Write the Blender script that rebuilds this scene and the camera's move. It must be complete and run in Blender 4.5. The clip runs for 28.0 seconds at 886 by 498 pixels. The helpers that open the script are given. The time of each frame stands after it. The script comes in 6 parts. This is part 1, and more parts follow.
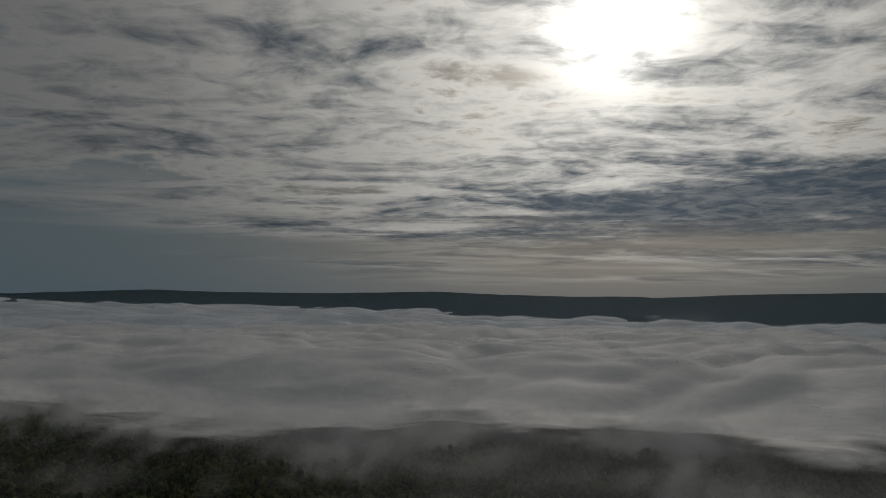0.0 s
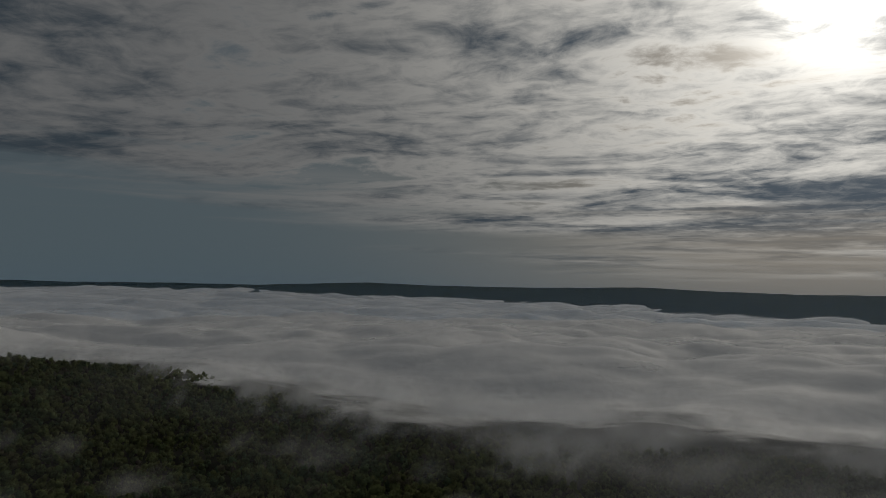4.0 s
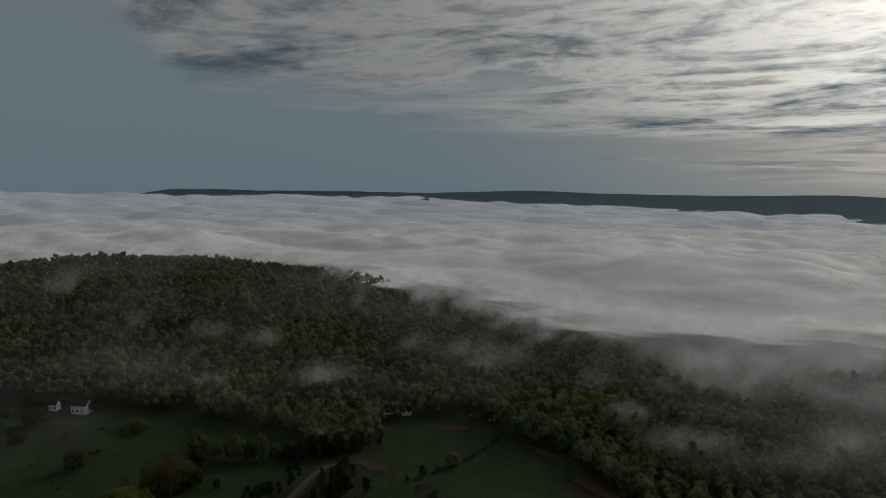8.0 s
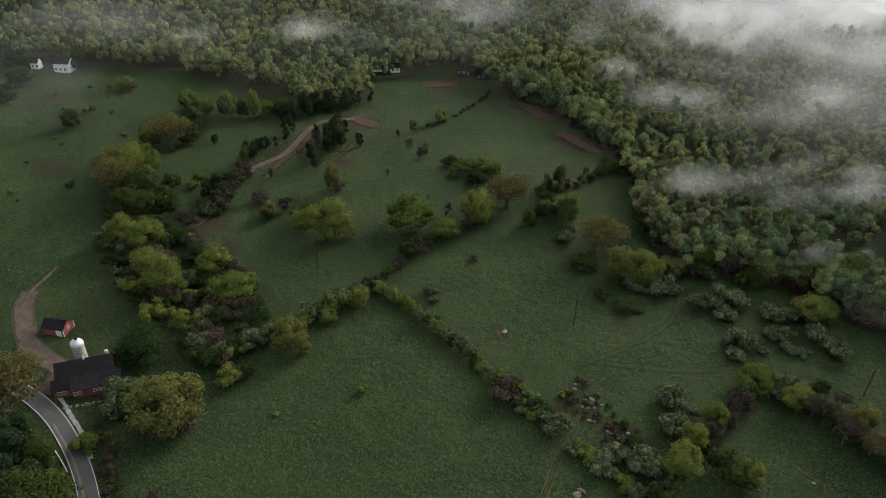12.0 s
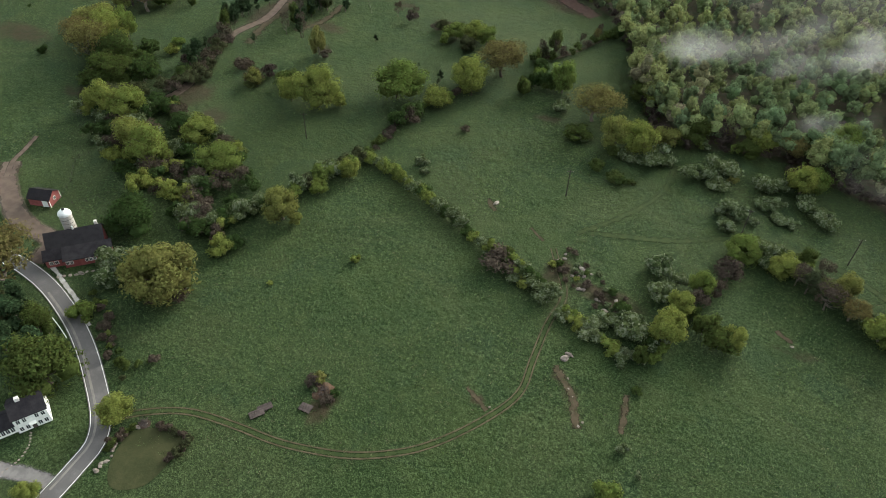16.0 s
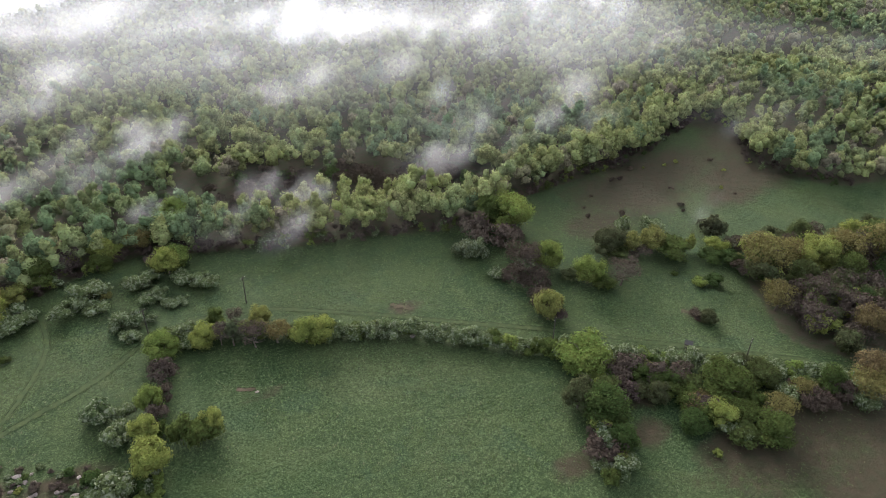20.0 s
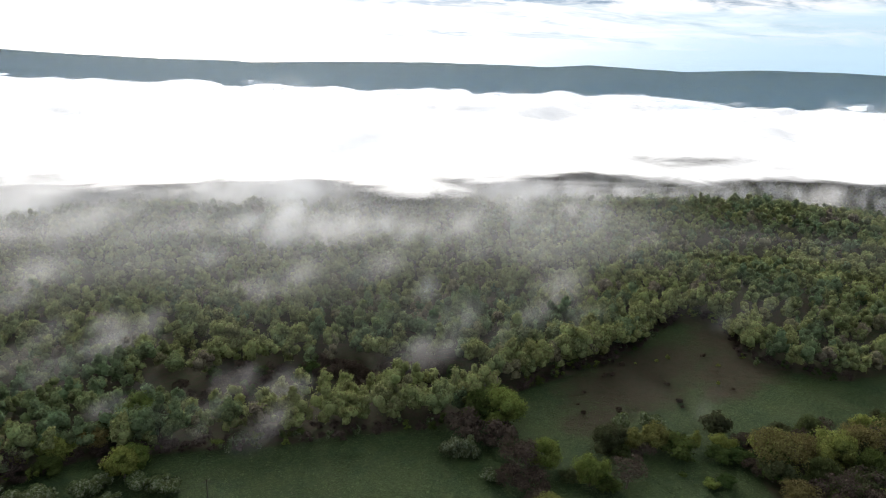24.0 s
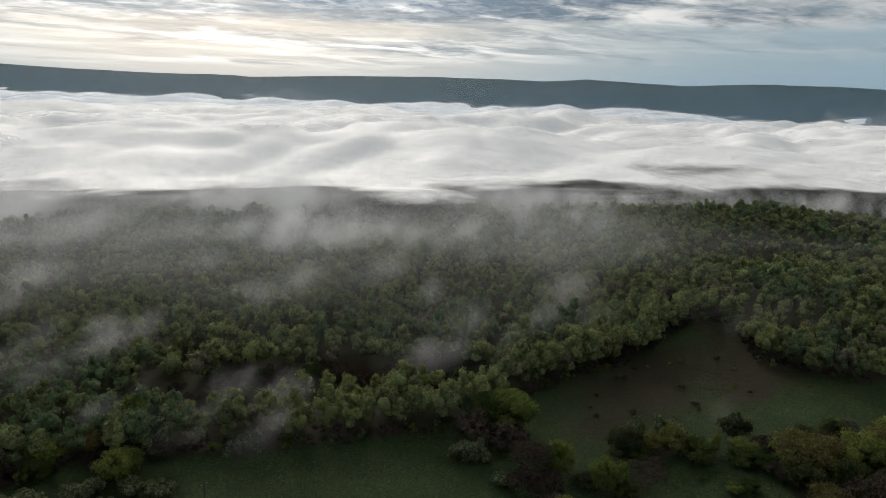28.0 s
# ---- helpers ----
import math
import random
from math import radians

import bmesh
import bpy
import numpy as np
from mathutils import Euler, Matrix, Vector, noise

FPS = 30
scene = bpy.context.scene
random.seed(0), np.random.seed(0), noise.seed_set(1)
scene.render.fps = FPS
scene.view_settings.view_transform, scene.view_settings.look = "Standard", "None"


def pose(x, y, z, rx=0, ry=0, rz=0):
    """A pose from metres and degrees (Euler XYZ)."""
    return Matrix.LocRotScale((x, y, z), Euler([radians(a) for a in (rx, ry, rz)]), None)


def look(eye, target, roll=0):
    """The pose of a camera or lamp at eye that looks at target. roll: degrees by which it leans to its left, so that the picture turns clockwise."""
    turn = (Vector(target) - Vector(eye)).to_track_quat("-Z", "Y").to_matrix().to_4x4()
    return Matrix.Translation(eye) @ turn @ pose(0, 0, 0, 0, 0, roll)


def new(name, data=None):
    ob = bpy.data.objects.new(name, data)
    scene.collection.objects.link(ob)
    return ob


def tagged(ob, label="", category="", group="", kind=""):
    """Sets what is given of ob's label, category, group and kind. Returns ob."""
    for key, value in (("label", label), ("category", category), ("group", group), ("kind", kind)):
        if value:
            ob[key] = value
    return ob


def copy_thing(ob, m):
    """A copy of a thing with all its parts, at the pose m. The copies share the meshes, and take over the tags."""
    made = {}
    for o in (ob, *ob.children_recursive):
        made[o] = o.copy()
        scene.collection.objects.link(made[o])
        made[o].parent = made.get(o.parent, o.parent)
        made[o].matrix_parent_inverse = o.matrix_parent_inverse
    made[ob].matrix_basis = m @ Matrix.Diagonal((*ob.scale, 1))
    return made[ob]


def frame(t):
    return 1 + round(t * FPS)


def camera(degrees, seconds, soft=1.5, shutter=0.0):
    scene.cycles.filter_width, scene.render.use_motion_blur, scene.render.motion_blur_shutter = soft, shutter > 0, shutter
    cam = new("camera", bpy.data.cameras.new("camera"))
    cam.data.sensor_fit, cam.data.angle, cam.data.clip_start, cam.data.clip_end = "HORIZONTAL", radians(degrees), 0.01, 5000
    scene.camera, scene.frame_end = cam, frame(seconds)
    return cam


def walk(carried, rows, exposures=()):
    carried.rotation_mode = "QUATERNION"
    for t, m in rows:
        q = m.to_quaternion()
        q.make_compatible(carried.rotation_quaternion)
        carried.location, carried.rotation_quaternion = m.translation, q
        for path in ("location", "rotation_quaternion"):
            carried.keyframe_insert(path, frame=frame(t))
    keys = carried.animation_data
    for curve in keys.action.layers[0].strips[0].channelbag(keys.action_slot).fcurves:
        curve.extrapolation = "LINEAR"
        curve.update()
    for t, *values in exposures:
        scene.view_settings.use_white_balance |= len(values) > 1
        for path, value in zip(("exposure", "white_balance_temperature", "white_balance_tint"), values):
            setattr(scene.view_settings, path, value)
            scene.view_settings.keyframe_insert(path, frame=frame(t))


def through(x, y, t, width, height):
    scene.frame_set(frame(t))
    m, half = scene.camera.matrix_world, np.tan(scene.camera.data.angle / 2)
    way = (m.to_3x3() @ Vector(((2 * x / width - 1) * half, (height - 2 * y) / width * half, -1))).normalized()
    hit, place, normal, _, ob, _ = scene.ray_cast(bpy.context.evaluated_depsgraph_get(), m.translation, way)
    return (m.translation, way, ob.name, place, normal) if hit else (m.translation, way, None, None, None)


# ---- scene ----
cam = camera(65.17, 28.0, soft=0.7)
scene.cycles.transparent_max_bounces = 128

PATH = [
    (0, 3.78, 0.31, 121.64, 0, 3.79, -0.25),
    (0.5, 3.63, 0.33, 121.65, -0.32, 3.8, -0.26),
    (1, 3.45, 0.36, 121.65, -0.61, 3.77, -0.28),
    (1.5, 3.28, 0.4, 121.71, -0.83, 3.76, -0.35),
    (2, 3.18, 0.46, 121.82, -0.31, 3.73, -0.44),
    (2.5, 3, 0.51, 121.91, 0.24, 3.68, -0.53),
    (3, 2.71, 0.57, 122.02, 0.37, 3.65, -0.63),
    (3.5, 2.26, 0.68, 122.22, 4.88, 3.59, -0.79),
    (4, 2.16, 0.61, 122.28, 16.69, 3.18, -0.94),
    (4.5, 2.07, 0.55, 122.35, 27.16, 2.85, -1.02),
    (5, 1.96, 0.45, 122.43, 30.2, 2.55, -1.07),
    (5.5, 1.89, 0.39, 122.48, 30.55, 2.4, -1.1),
    (6.5, 1.71, 0.24, 122.61, 30.54, 1.71, -1.12),
    (7, 1.59, 0.14, 122.65, 30.48, 0.06, -1.03),
    (7.5, 1.62, 0.28, 122.66, 30.45, -2.2, -0.95),
    (8, 1.57, 0.31, 122.61, 30.36, -4.62, -0.87),
    (8.5, 1.55, 0.44, 122.55, 30.25, -7.34, -0.8),
    (9, 1.44, 0.51, 122.64, 30.13, -10.33, -0.76),
    (9.5, 1.49, 0.58, 122.62, 30.06, -13.51, -0.77),
    (10, 1.25, 0.26, 122.57, 29.88, -17.07, -0.73),
    (10.5, 0.95, -0.13, 122.57, 29.67, -20.85, -0.76),
    (11, 0.87, -0.41, 122.34, 29.52, -24.59, -0.86),
    (11.5, 0.82, -0.41, 122.27, 29.42, -28.44, -0.98),
    (12, 0.82, -0.47, 122.21, 29.32, -32.32, -1.05),
    (12.5, 0.7, -0.48, 122.23, 29.19, -36.14, -1.16),
    (13, 0.36, -0.7, 122.25, 29.01, -39.75, -1.25),
    (13.5, 0.12, -0.42, 122.25, 28.94, -42.1, -1.37),
    (14, 0.07, -0.32, 121.69, 28.88, -42.4, -1.44),
    (15.5, -0.06, -0.1, 120.4, 28.73, -42.4, -1.62),
    (16, -0, -0, 120, 28.7, -42.58, -1.61),
    (16.5, 0.29, 0.28, 119.61, 26.34, -42.67, -1.53),
    (17, 0.61, 0.57, 119.46, 20.93, -42.75, -1.32),
    (17.5, 0.62, 1.13, 119.41, 11.11, -40.54, -1.17),
    (18, 0.14, 0.84, 119.19, -1.11, -33.7, -0.99),
    (18.5, -0.39, 0.65, 118.55, -11.19, -32.18, -0.91),
    (19, -0.96, 0.56, 117.96, -21.45, -32.08, -0.85),
    (19.5, -1.51, 1.13, 116.98, -29.16, -31.91, -0.94),
    (20, -1.96, 1.81, 115.92, -30.6, -31.81, -1.14),
    (20.5, -2.08, 2.41, 114.79, -31.22, -31.73, -1.3),
    (21, -1.84, 3.22, 113.92, -31.58, -30.08, -1.4),
    (21.5, -1.64, 3.96, 112.87, -31.73, -25.86, -1.49),
    (22, -1.49, 4.68, 111.64, -31.84, -21.62, -1.56),
    (22.5, -1.42, 5.18, 110.29, -31.9, -17.76, -1.6),
    (23, -1.17, 6.1, 109.26, -31.98, -15.6, -1.65),
    (23.5, -0.92, 7.03, 108.22, -32.06, -14.8, -1.7),
    (24.5, -0.41, 8.88, 106.16, -32.18, -14.35, -1.79),
    (25, -0.1, 9.87, 105.24, -32.2, -14.07, -1.81),
    (25.5, 0.23, 10.85, 104.35, -32.22, -13.84, -1.85),
    (26, 0.48, 11.84, 103.36, -32.24, -13.57, -1.84),
    (26.5, 0.71, 12.83, 102.56, -32.25, -13.34, -1.87),
    (27, 0.74, 13.54, 101.53, -32.27, -13.1, -1.89),
    (27.5, 0.64, 14.08, 100.41, -32.27, -13.2, -1.82),
    (28, 0.45, 14.31, 99.68, -32.25, -13.29, -1.74),
]

# ---------------------------------------------------------------- world, sun, exposure
EXPOSURES = [(0, -3.64, 6500, 10.0), (3, -3.66, 6500, 10.0), (4.5, -3.5, 6500, 10.0), (6.5, -3.13, 6500, 10.0), (8, -2.72, 6500, 10.0),
             (9, -2.48, 6500, 10.0), (10, -2.14, 6500, 10.0), (11, -1.48, 6500, 9.0), (12, -0.5, 6500, 8.0), (13, -0.1, 6500, 7.0),
             (13.5, -0.01, 6500, 4.5), (15.5, 0.27, 6500, 3.0), (17, 0.60, 6450, 6.0), (18, 0.96, 6300, 14.0), (19, 0.88, 6200, 17.0),
             (20, 0.8, 6200, 17.0), (22, 0.65, 6200, 17.0), (23, 0.23, 6300, 15.0), (24.5, -0.53, 6450, 12.0), (26, -0.89, 6471, 11.1),
             (28, -1.38, 6500, 10.0)]
walk(cam, [(t, pose(x, y, z, 90 + pitch, roll, yaw)) for t, x, y, z, yaw, pitch, roll in PATH], EXPOSURES)

SUN_AZ, SUN_EL = -14.2, 22.0     # degrees left of north (the y axis), degrees up
sun_dir = Vector((-math.sin(radians(SUN_AZ)) * math.cos(radians(SUN_EL)),
                  math.cos(radians(SUN_AZ)) * math.cos(radians(SUN_EL)), math.sin(radians(SUN_EL))))
sun = new("sun", bpy.data.lights.new("sun", "SUN"))
sun.data.energy, sun.data.angle, sun.data.color = 4.5, radians(24), (1.0, 0.92, 0.80)
sun.matrix_world = look((0, 0, 300), tuple(Vector((0, 0, 300)) - sun_dir))


class Nodes:
    """Short way to write node trees."""

    def __init__(self, tree):
        self.tree = tree
        tree.nodes.clear()

    def add(self, kind, **inputs):
        n = self.tree.nodes.new(kind)
        for key, value in inputs.items():
            self.put(n, key, value)
        return n

    def put(self, n, key, value):
        sock = n.inputs[int(key[1:])] if key[0] == "i" and key[1:].isdigit() else n.inputs[key.replace("_", " ")]
        if isinstance(value, bpy.types.NodeSocket):
            self.tree.links.new(value, sock)
        else:
            sock.default_value = value

    def math(self, op, a, b=0.0, c=0.0):
        n = self.tree.nodes.new("ShaderNodeMath")
        n.operation = op
        for k, v in enumerate((a, b, c)):
            self.put(n, f"i{k}", v)
        return n.outputs[0]

    def vmath(self, op, a, b=(0, 0, 0)):
        n = self.tree.nodes.new("ShaderNodeVectorMath")
        n.operation = op
        self.put(n, "i0", a)
        self.put(n, "i1", b)
        return n.outputs["Value" if op in ("DOT_PRODUCT", "LENGTH") else "Vector"]

    def noise(self, vec, scale, detail=4.0, rough=0.55, distort=0.0):
        n = self.add("ShaderNodeTexNoise", Scale=scale, Detail=detail, Roughness=rough, Distortion=distort)
        if vec is not None:
            self.put(n, "Vector", vec)
        return n.outputs["Fac"]

    def ramp(self, fac, lo, hi):
        """Smooth step of fac from lo to hi."""
        n = self.tree.nodes.new("ShaderNodeMapRange")
        n.interpolation_type = "SMOOTHSTEP"
        for key, v in (("Value", fac), ("From Min", lo), ("From Max", hi)):
            self.put(n, key, v)
        return n.outputs[0]

    def mix(self, fac, a, b):
        n = self.tree.nodes.new("ShaderNodeMix")
        n.data_type = "RGBA"
        for k, v in ((0, fac), (6, a), (7, b)):
            self.put(n, f"i{k}", (*v, 1.0) if isinstance(v, tuple) and len(v) == 3 else v)
        return n.outputs[2]

    def attr(self, name):
        n = self.tree.nodes.new("ShaderNodeAttribute")
        n.attribute_name = name
        return n.outputs["Fac"]


def build_world():
    world = bpy.data.worlds.new("sky")
    scene.world = world
    world.use_nodes = True
    w = Nodes(world.node_tree)
    d = w.add("ShaderNodeTexCoord").outputs["Generated"]
    sep = w.add("ShaderNodeSeparateXYZ", Vector=d).outputs
    up = w.math("MAXIMUM", sep["Z"], 0.0)
    sky = w.add("ShaderNodeTexSky")
    sky.sky_type, sky.sun_disc = "NISHITA", False
    sky.sun_elevation, sky.sun_rotation = radians(SUN_EL), radians(-SUN_AZ)
    sky.air_density, sky.dust_density = 1.4, 3.0
    clear = w.vmath("SCALE", sky.outputs[0])
    w.put(clear.node, "Scale", 0.08)
    # the cloud deck, seen in perspective
    flat = w.math("ADD", up, 0.075)
    px, py = w.math("DIVIDE", sep["X"], flat), w.math("DIVIDE", sep["Y"], flat)
    deck = w.add("ShaderNodeCombineXYZ", X=px, Y=py).outputs[0]
    turned = w.add("ShaderNodeMapping", Vector=deck, Rotation=(0, 0, radians(20)), Scale=(0.55, 1.0, 1.0)).outputs[0]
    big = w.noise(turned, 0.42, 3.0, 0.5, 0.3)
    mid = w.noise(turned, 1.7, 8.0, 0.60, 0.5)
    fine = w.noise(deck, 6.0, 8.0, 0.62, 0.6)
    dens = w.math("ADD", big, w.math("ADD", w.math("MULTIPLY", mid, 1.55), w.math("ADD", -0.06, w.math("MULTIPLY", w.math("SUBTRACT", fine, 0.5), w.math("ADD", 0.3, w.math("MULTIPLY", w.ramp(up, 0.06, 0.3), 0.3))))))
    # a heavier mass low down beyond the sun's right hand
    lump = w.vmath("LENGTH", w.vmath("MULTIPLY", w.vmath("SUBTRACT", d, (0.42, 0.90, 0.112)), (1.45, 0.5, 11.5)))
    dens = w.math("ADD", dens, w.math("MULTIPLY", w.math("SUBTRACT", 1.0, w.ramp(lump, 0.0, 1.0)), 0.48))
    toward = w.math("MAXIMUM", w.vmath("DOT_PRODUCT", d, tuple(sun_dir)), 0.0)
    glow = w.math("POWER", toward, 10.0)
    halo = w.math("POWER", toward, 60.0)
    core = w.math("POWER", toward, 420.0)
    # the deck ends in clear air low down, and higher away from the sun
    left = w.math("MAXIMUM", w.math("MULTIPLY", sep["X"], -1.0), 0.0)
    rim = w.math("ADD", 0.022, w.math("ADD", w.math("MULTIPLY", left, 0.11), w.math("MULTIPLY", w.math("MAXIMUM", w.math("SUBTRACT", left, 0.76), 0.0), 1.8)))
    over = w.math("SUBTRACT", w.math("ADD", up, w.math("MULTIPLY", w.math("SUBTRACT", big, 0.5), 0.07)), rim)
    streak = w.noise(w.vmath("MULTIPLY", d, (1.0, 1.0, 26.0)), 1.3, 6.0, 0.6, 0.4)
    deck_on = w.ramp(w.math("ADD", over, w.math("MULTIPLY", w.math("SUBTRACT", streak, 0.5), 0.22)), 0.0, 0.10)
    bands = w.ramp(streak, 0.42, 0.60)
    low = w.math("SUBTRACT", 1.0, w.ramp(over, 0.03, 0.11))
    cover = w.math("MULTIPLY", w.math("MAXIMUM", w.ramp(dens, 0.88, 1.12), w.math("MULTIPLY", low, bands)), deck_on)
    thick = w.math("MULTIPLY", w.ramp(dens, 1.00, 1.55), w.math("ADD", 0.84, w.math("MULTIPLY", w.ramp(w.math("ADD", w.math("MULTIPLY", fine, 0.6), w.math("MULTIPLY", mid, 0.4)), 0.40, 0.60), 0.16)))
    near = w.math("MINIMUM", w.math("MULTIPLY", glow, 1.35), 1.0)
    bright = w.mix(near, (0.96, 0.97, 0.97), (4.6, 4.45, 4.1))
    dark = w.mix(near, (0.22, 0.30, 0.38), (0.44, 0.58, 0.74))
    cloud = w.mix(thick, bright, dark)
    haze = w.mix(near, (0.50, 0.68, 0.78), (1.9, 1.66, 1.36))
    air = w.mix(w.ramp(up, 0.0, 0.5), haze, w.mix(0.65, clear, (0.78, 0.88, 0.98)))
    whole = w.mix(cover, air, cloud)
    blaze = w.math("ADD", w.math("MULTIPLY", halo, 3.8), w.math("MULTIPLY", core, 22.0))
    veiled = w.math("MULTIPLY", blaze, w.math("SUBTRACT", 1.0, w.math("MULTIPLY", thick, 0.8)))
    lit = w.vmath("ADD", whole, w.vmath("MULTIPLY", w.add("ShaderNodeCombineXYZ", X=veiled, Y=veiled, Z=veiled).outputs[0], (1.0, 0.97, 0.90)))
    ground = w.mix(w.ramp(sep["Z"], -0.06, 0.0), (0.25, 0.28, 0.3), lit)
    bg = w.add("ShaderNodeBackground", Color=ground, Strength=1.55)
    w.add("ShaderNodeOutputWorld", Surface=bg.outputs[0])


build_world()

# ---------------------------------------------------------------- materials
def material(name):
    m = bpy.data.materials.new(name)
    m.use_nodes = True
    return m, Nodes(m.node_tree)


def surface(n, color, rough=0.9, normal=None, spec=0.2, metal=0.0):
    b = n.add("ShaderNodeBsdfPrincipled", Base_Color=color, Roughness=rough, Metallic=metal)
    n.put(b, "Specular IOR Level", spec)
    if normal is not None:
        n.put(b, "Normal", normal)
    return b.outputs[0]


def finish(n, shader):
    n.add("ShaderNodeOutputMaterial", Surface=shader)


def position(n):
    return n.add("ShaderNodeNewGeometry").outputs["Position"]


def bump(n, height, strength, distance):
    return n.add("ShaderNodeBump", Height=height, Strength=strength, Distance=distance).outputs[0]


def mat_ground():
    m, n = material("meadow")
    p = position(n)
    huge, large, mid = n.noise(p, 0.012, 3), n.noise(p, 0.05, 4), n.noise(p, 0.35, 5, 0.6)
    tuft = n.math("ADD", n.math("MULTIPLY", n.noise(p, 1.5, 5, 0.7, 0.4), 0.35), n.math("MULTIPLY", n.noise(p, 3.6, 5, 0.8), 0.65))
    g = n.mix(n.ramp(large, 0.35, 0.68), GRASS_A, GRASS_B)
    g = n.mix(n.math("MULTIPLY", n.ramp(huge, 0.45, 0.7), 0.6), g, GRASS_C)
    g = n.mix(n.math("MULTIPLY", n.ramp(n.noise(p, 0.11, 6, 0.68, 0.6), 0.46, 0.66), 0.55), g, (0.038, 0.052, 0.017))
    g = n.mix(n.math("MULTIPLY", n.ramp(mid, 0.52, 0.75), 0.28), g, (0.041, 0.048, 0.023))
    g = n.mix(n.math("MULTIPLY", n.ramp(n.noise(p, 0.026, 7, 0.66, 0.8), 0.48, 0.64), 0.68), g, (0.034, 0.044, 0.017))
    g = n.mix(n.math("MULTIPLY", n.ramp(n.noise(n.vmath("ADD", p, (91, 40, 0)), 0.06, 6, 0.68, 0.5), 0.52, 0.68), 0.75), g, (0.015, 0.030, 0.013))
    # shade between tufts put into the colour: gaps near-black, tops lighter
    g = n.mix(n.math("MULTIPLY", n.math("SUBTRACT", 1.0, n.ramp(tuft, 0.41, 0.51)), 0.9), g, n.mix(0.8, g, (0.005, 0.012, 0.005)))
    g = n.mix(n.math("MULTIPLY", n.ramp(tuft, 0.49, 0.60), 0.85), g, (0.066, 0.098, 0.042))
    soil = n.mix(n.ramp(mid, 0.3, 0.7), (0.036, 0.025, 0.017), (0.024, 0.022, 0.012))
    ragged = n.math("ADD", n.attr("soil"), n.math("MULTIPLY", n.math("SUBTRACT", n.noise(p, 0.22, 6, 0.7), 0.5), 0.9))
    g = n.mix(n.math("MULTIPLY", n.ramp(ragged, 0.4, 0.85), 0.88), g, soil)
    litter = n.mix(n.ramp(mid, 0.35, 0.65), (0.045, 0.035, 0.024), (0.03, 0.038, 0.018))
    ragged = n.math("ADD", n.attr("wood"), n.math("MULTIPLY", n.math("SUBTRACT", n.noise(p, 0.12, 5, 0.6), 0.5), 0.5))
    g = n.mix(n.ramp(ragged, 0.35, 0.65), g, litter)
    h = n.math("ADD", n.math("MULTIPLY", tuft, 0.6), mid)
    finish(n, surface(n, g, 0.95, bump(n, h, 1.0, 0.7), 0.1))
    return m


def mat_leaf(name, a, b, c, shared=True, through=0.45, fleck=None):
    """Foliage: light passes through; every tree has its own mix of the colours, every leaf a shade of it."""
    m, n = material(name)
    tree = n.add("ShaderNodeObjectInfo").outputs["Random"] if shared else n.attr("tint")
    leaf = n.add("ShaderNodeNewGeometry").outputs["Random Per Island"]
    col = n.mix(n.ramp(tree, 0.0, 0.6), a, b)
    col = n.mix(n.math("MULTIPLY", n.ramp(tree, 0.72, 1.0), 0.9), col, c)
    spot = n.noise(position(n), 1.1, 4, 0.7)
    shade = n.math("ADD", n.math("MULTIPLY", leaf, 0.7), n.math("MULTIPLY", n.ramp(spot, 0.35, 0.65), 0.55))
    hsv = n.add("ShaderNodeHueSaturation", Color=col, Value=n.math("ADD", 0.42, shade),
                Hue=n.math("ADD", 0.485, n.math("MULTIPLY", leaf, 0.03)))
    rough = bump(n, n.noise(position(n), 1.7, 4, 0.7), 0.8, 0.5)
    if fleck:     # pale blossom on some of the leaf clusters
        hsv = n.mix(n.math("MULTIPLY", n.ramp(leaf, 0.64, 0.70), n.ramp(spot, 0.38, 0.54)), hsv.outputs[0], fleck).node
        hsv = [o for o in hsv.outputs if o.type == "RGBA"][0]
    else:
        hsv = hsv.outputs[0]
    d = n.add("ShaderNodeBsdfDiffuse", Color=hsv, Roughness=0.5, Normal=rough)
    t = n.add("ShaderNodeBsdfTranslucent", Color=hsv)
    finish(n, n.add("ShaderNodeMixShader", Fac=through, i1=d.outputs[0], i2=t.outputs[0]).outputs[0])
    return m


def mat_plain(name, a, b, scale=1.0, rough=0.85, relief=0.3, spec=0.3, metal=0.0, distance=0.05):
    """A surface mottled at two scales, with fine relief."""
    m, n = material(name)
    p = n.add("ShaderNodeTexCoord").outputs["Object"]
    one, two = n.noise(p, scale, 5, 0.6), n.noise(p, scale * 9, 4, 0.6)
    f = n.math("ADD", n.math("MULTIPLY", one, 0.65), n.math("MULTIPLY", two, 0.35))
    r = n.add("ShaderNodeObjectInfo").outputs["Random"]
    col = n.mix(n.ramp(n.math("ADD", f, n.math("MULTIPLY", n.math("SUBTRACT", r, 0.5), 0.2)), 0.32, 0.68), a, b)
    finish(n, surface(n, col, rough, bump(n, two, relief, distance), spec, metal))
    return m


WIND = Vector((0.90, 0.14, 0.32)).normalized()


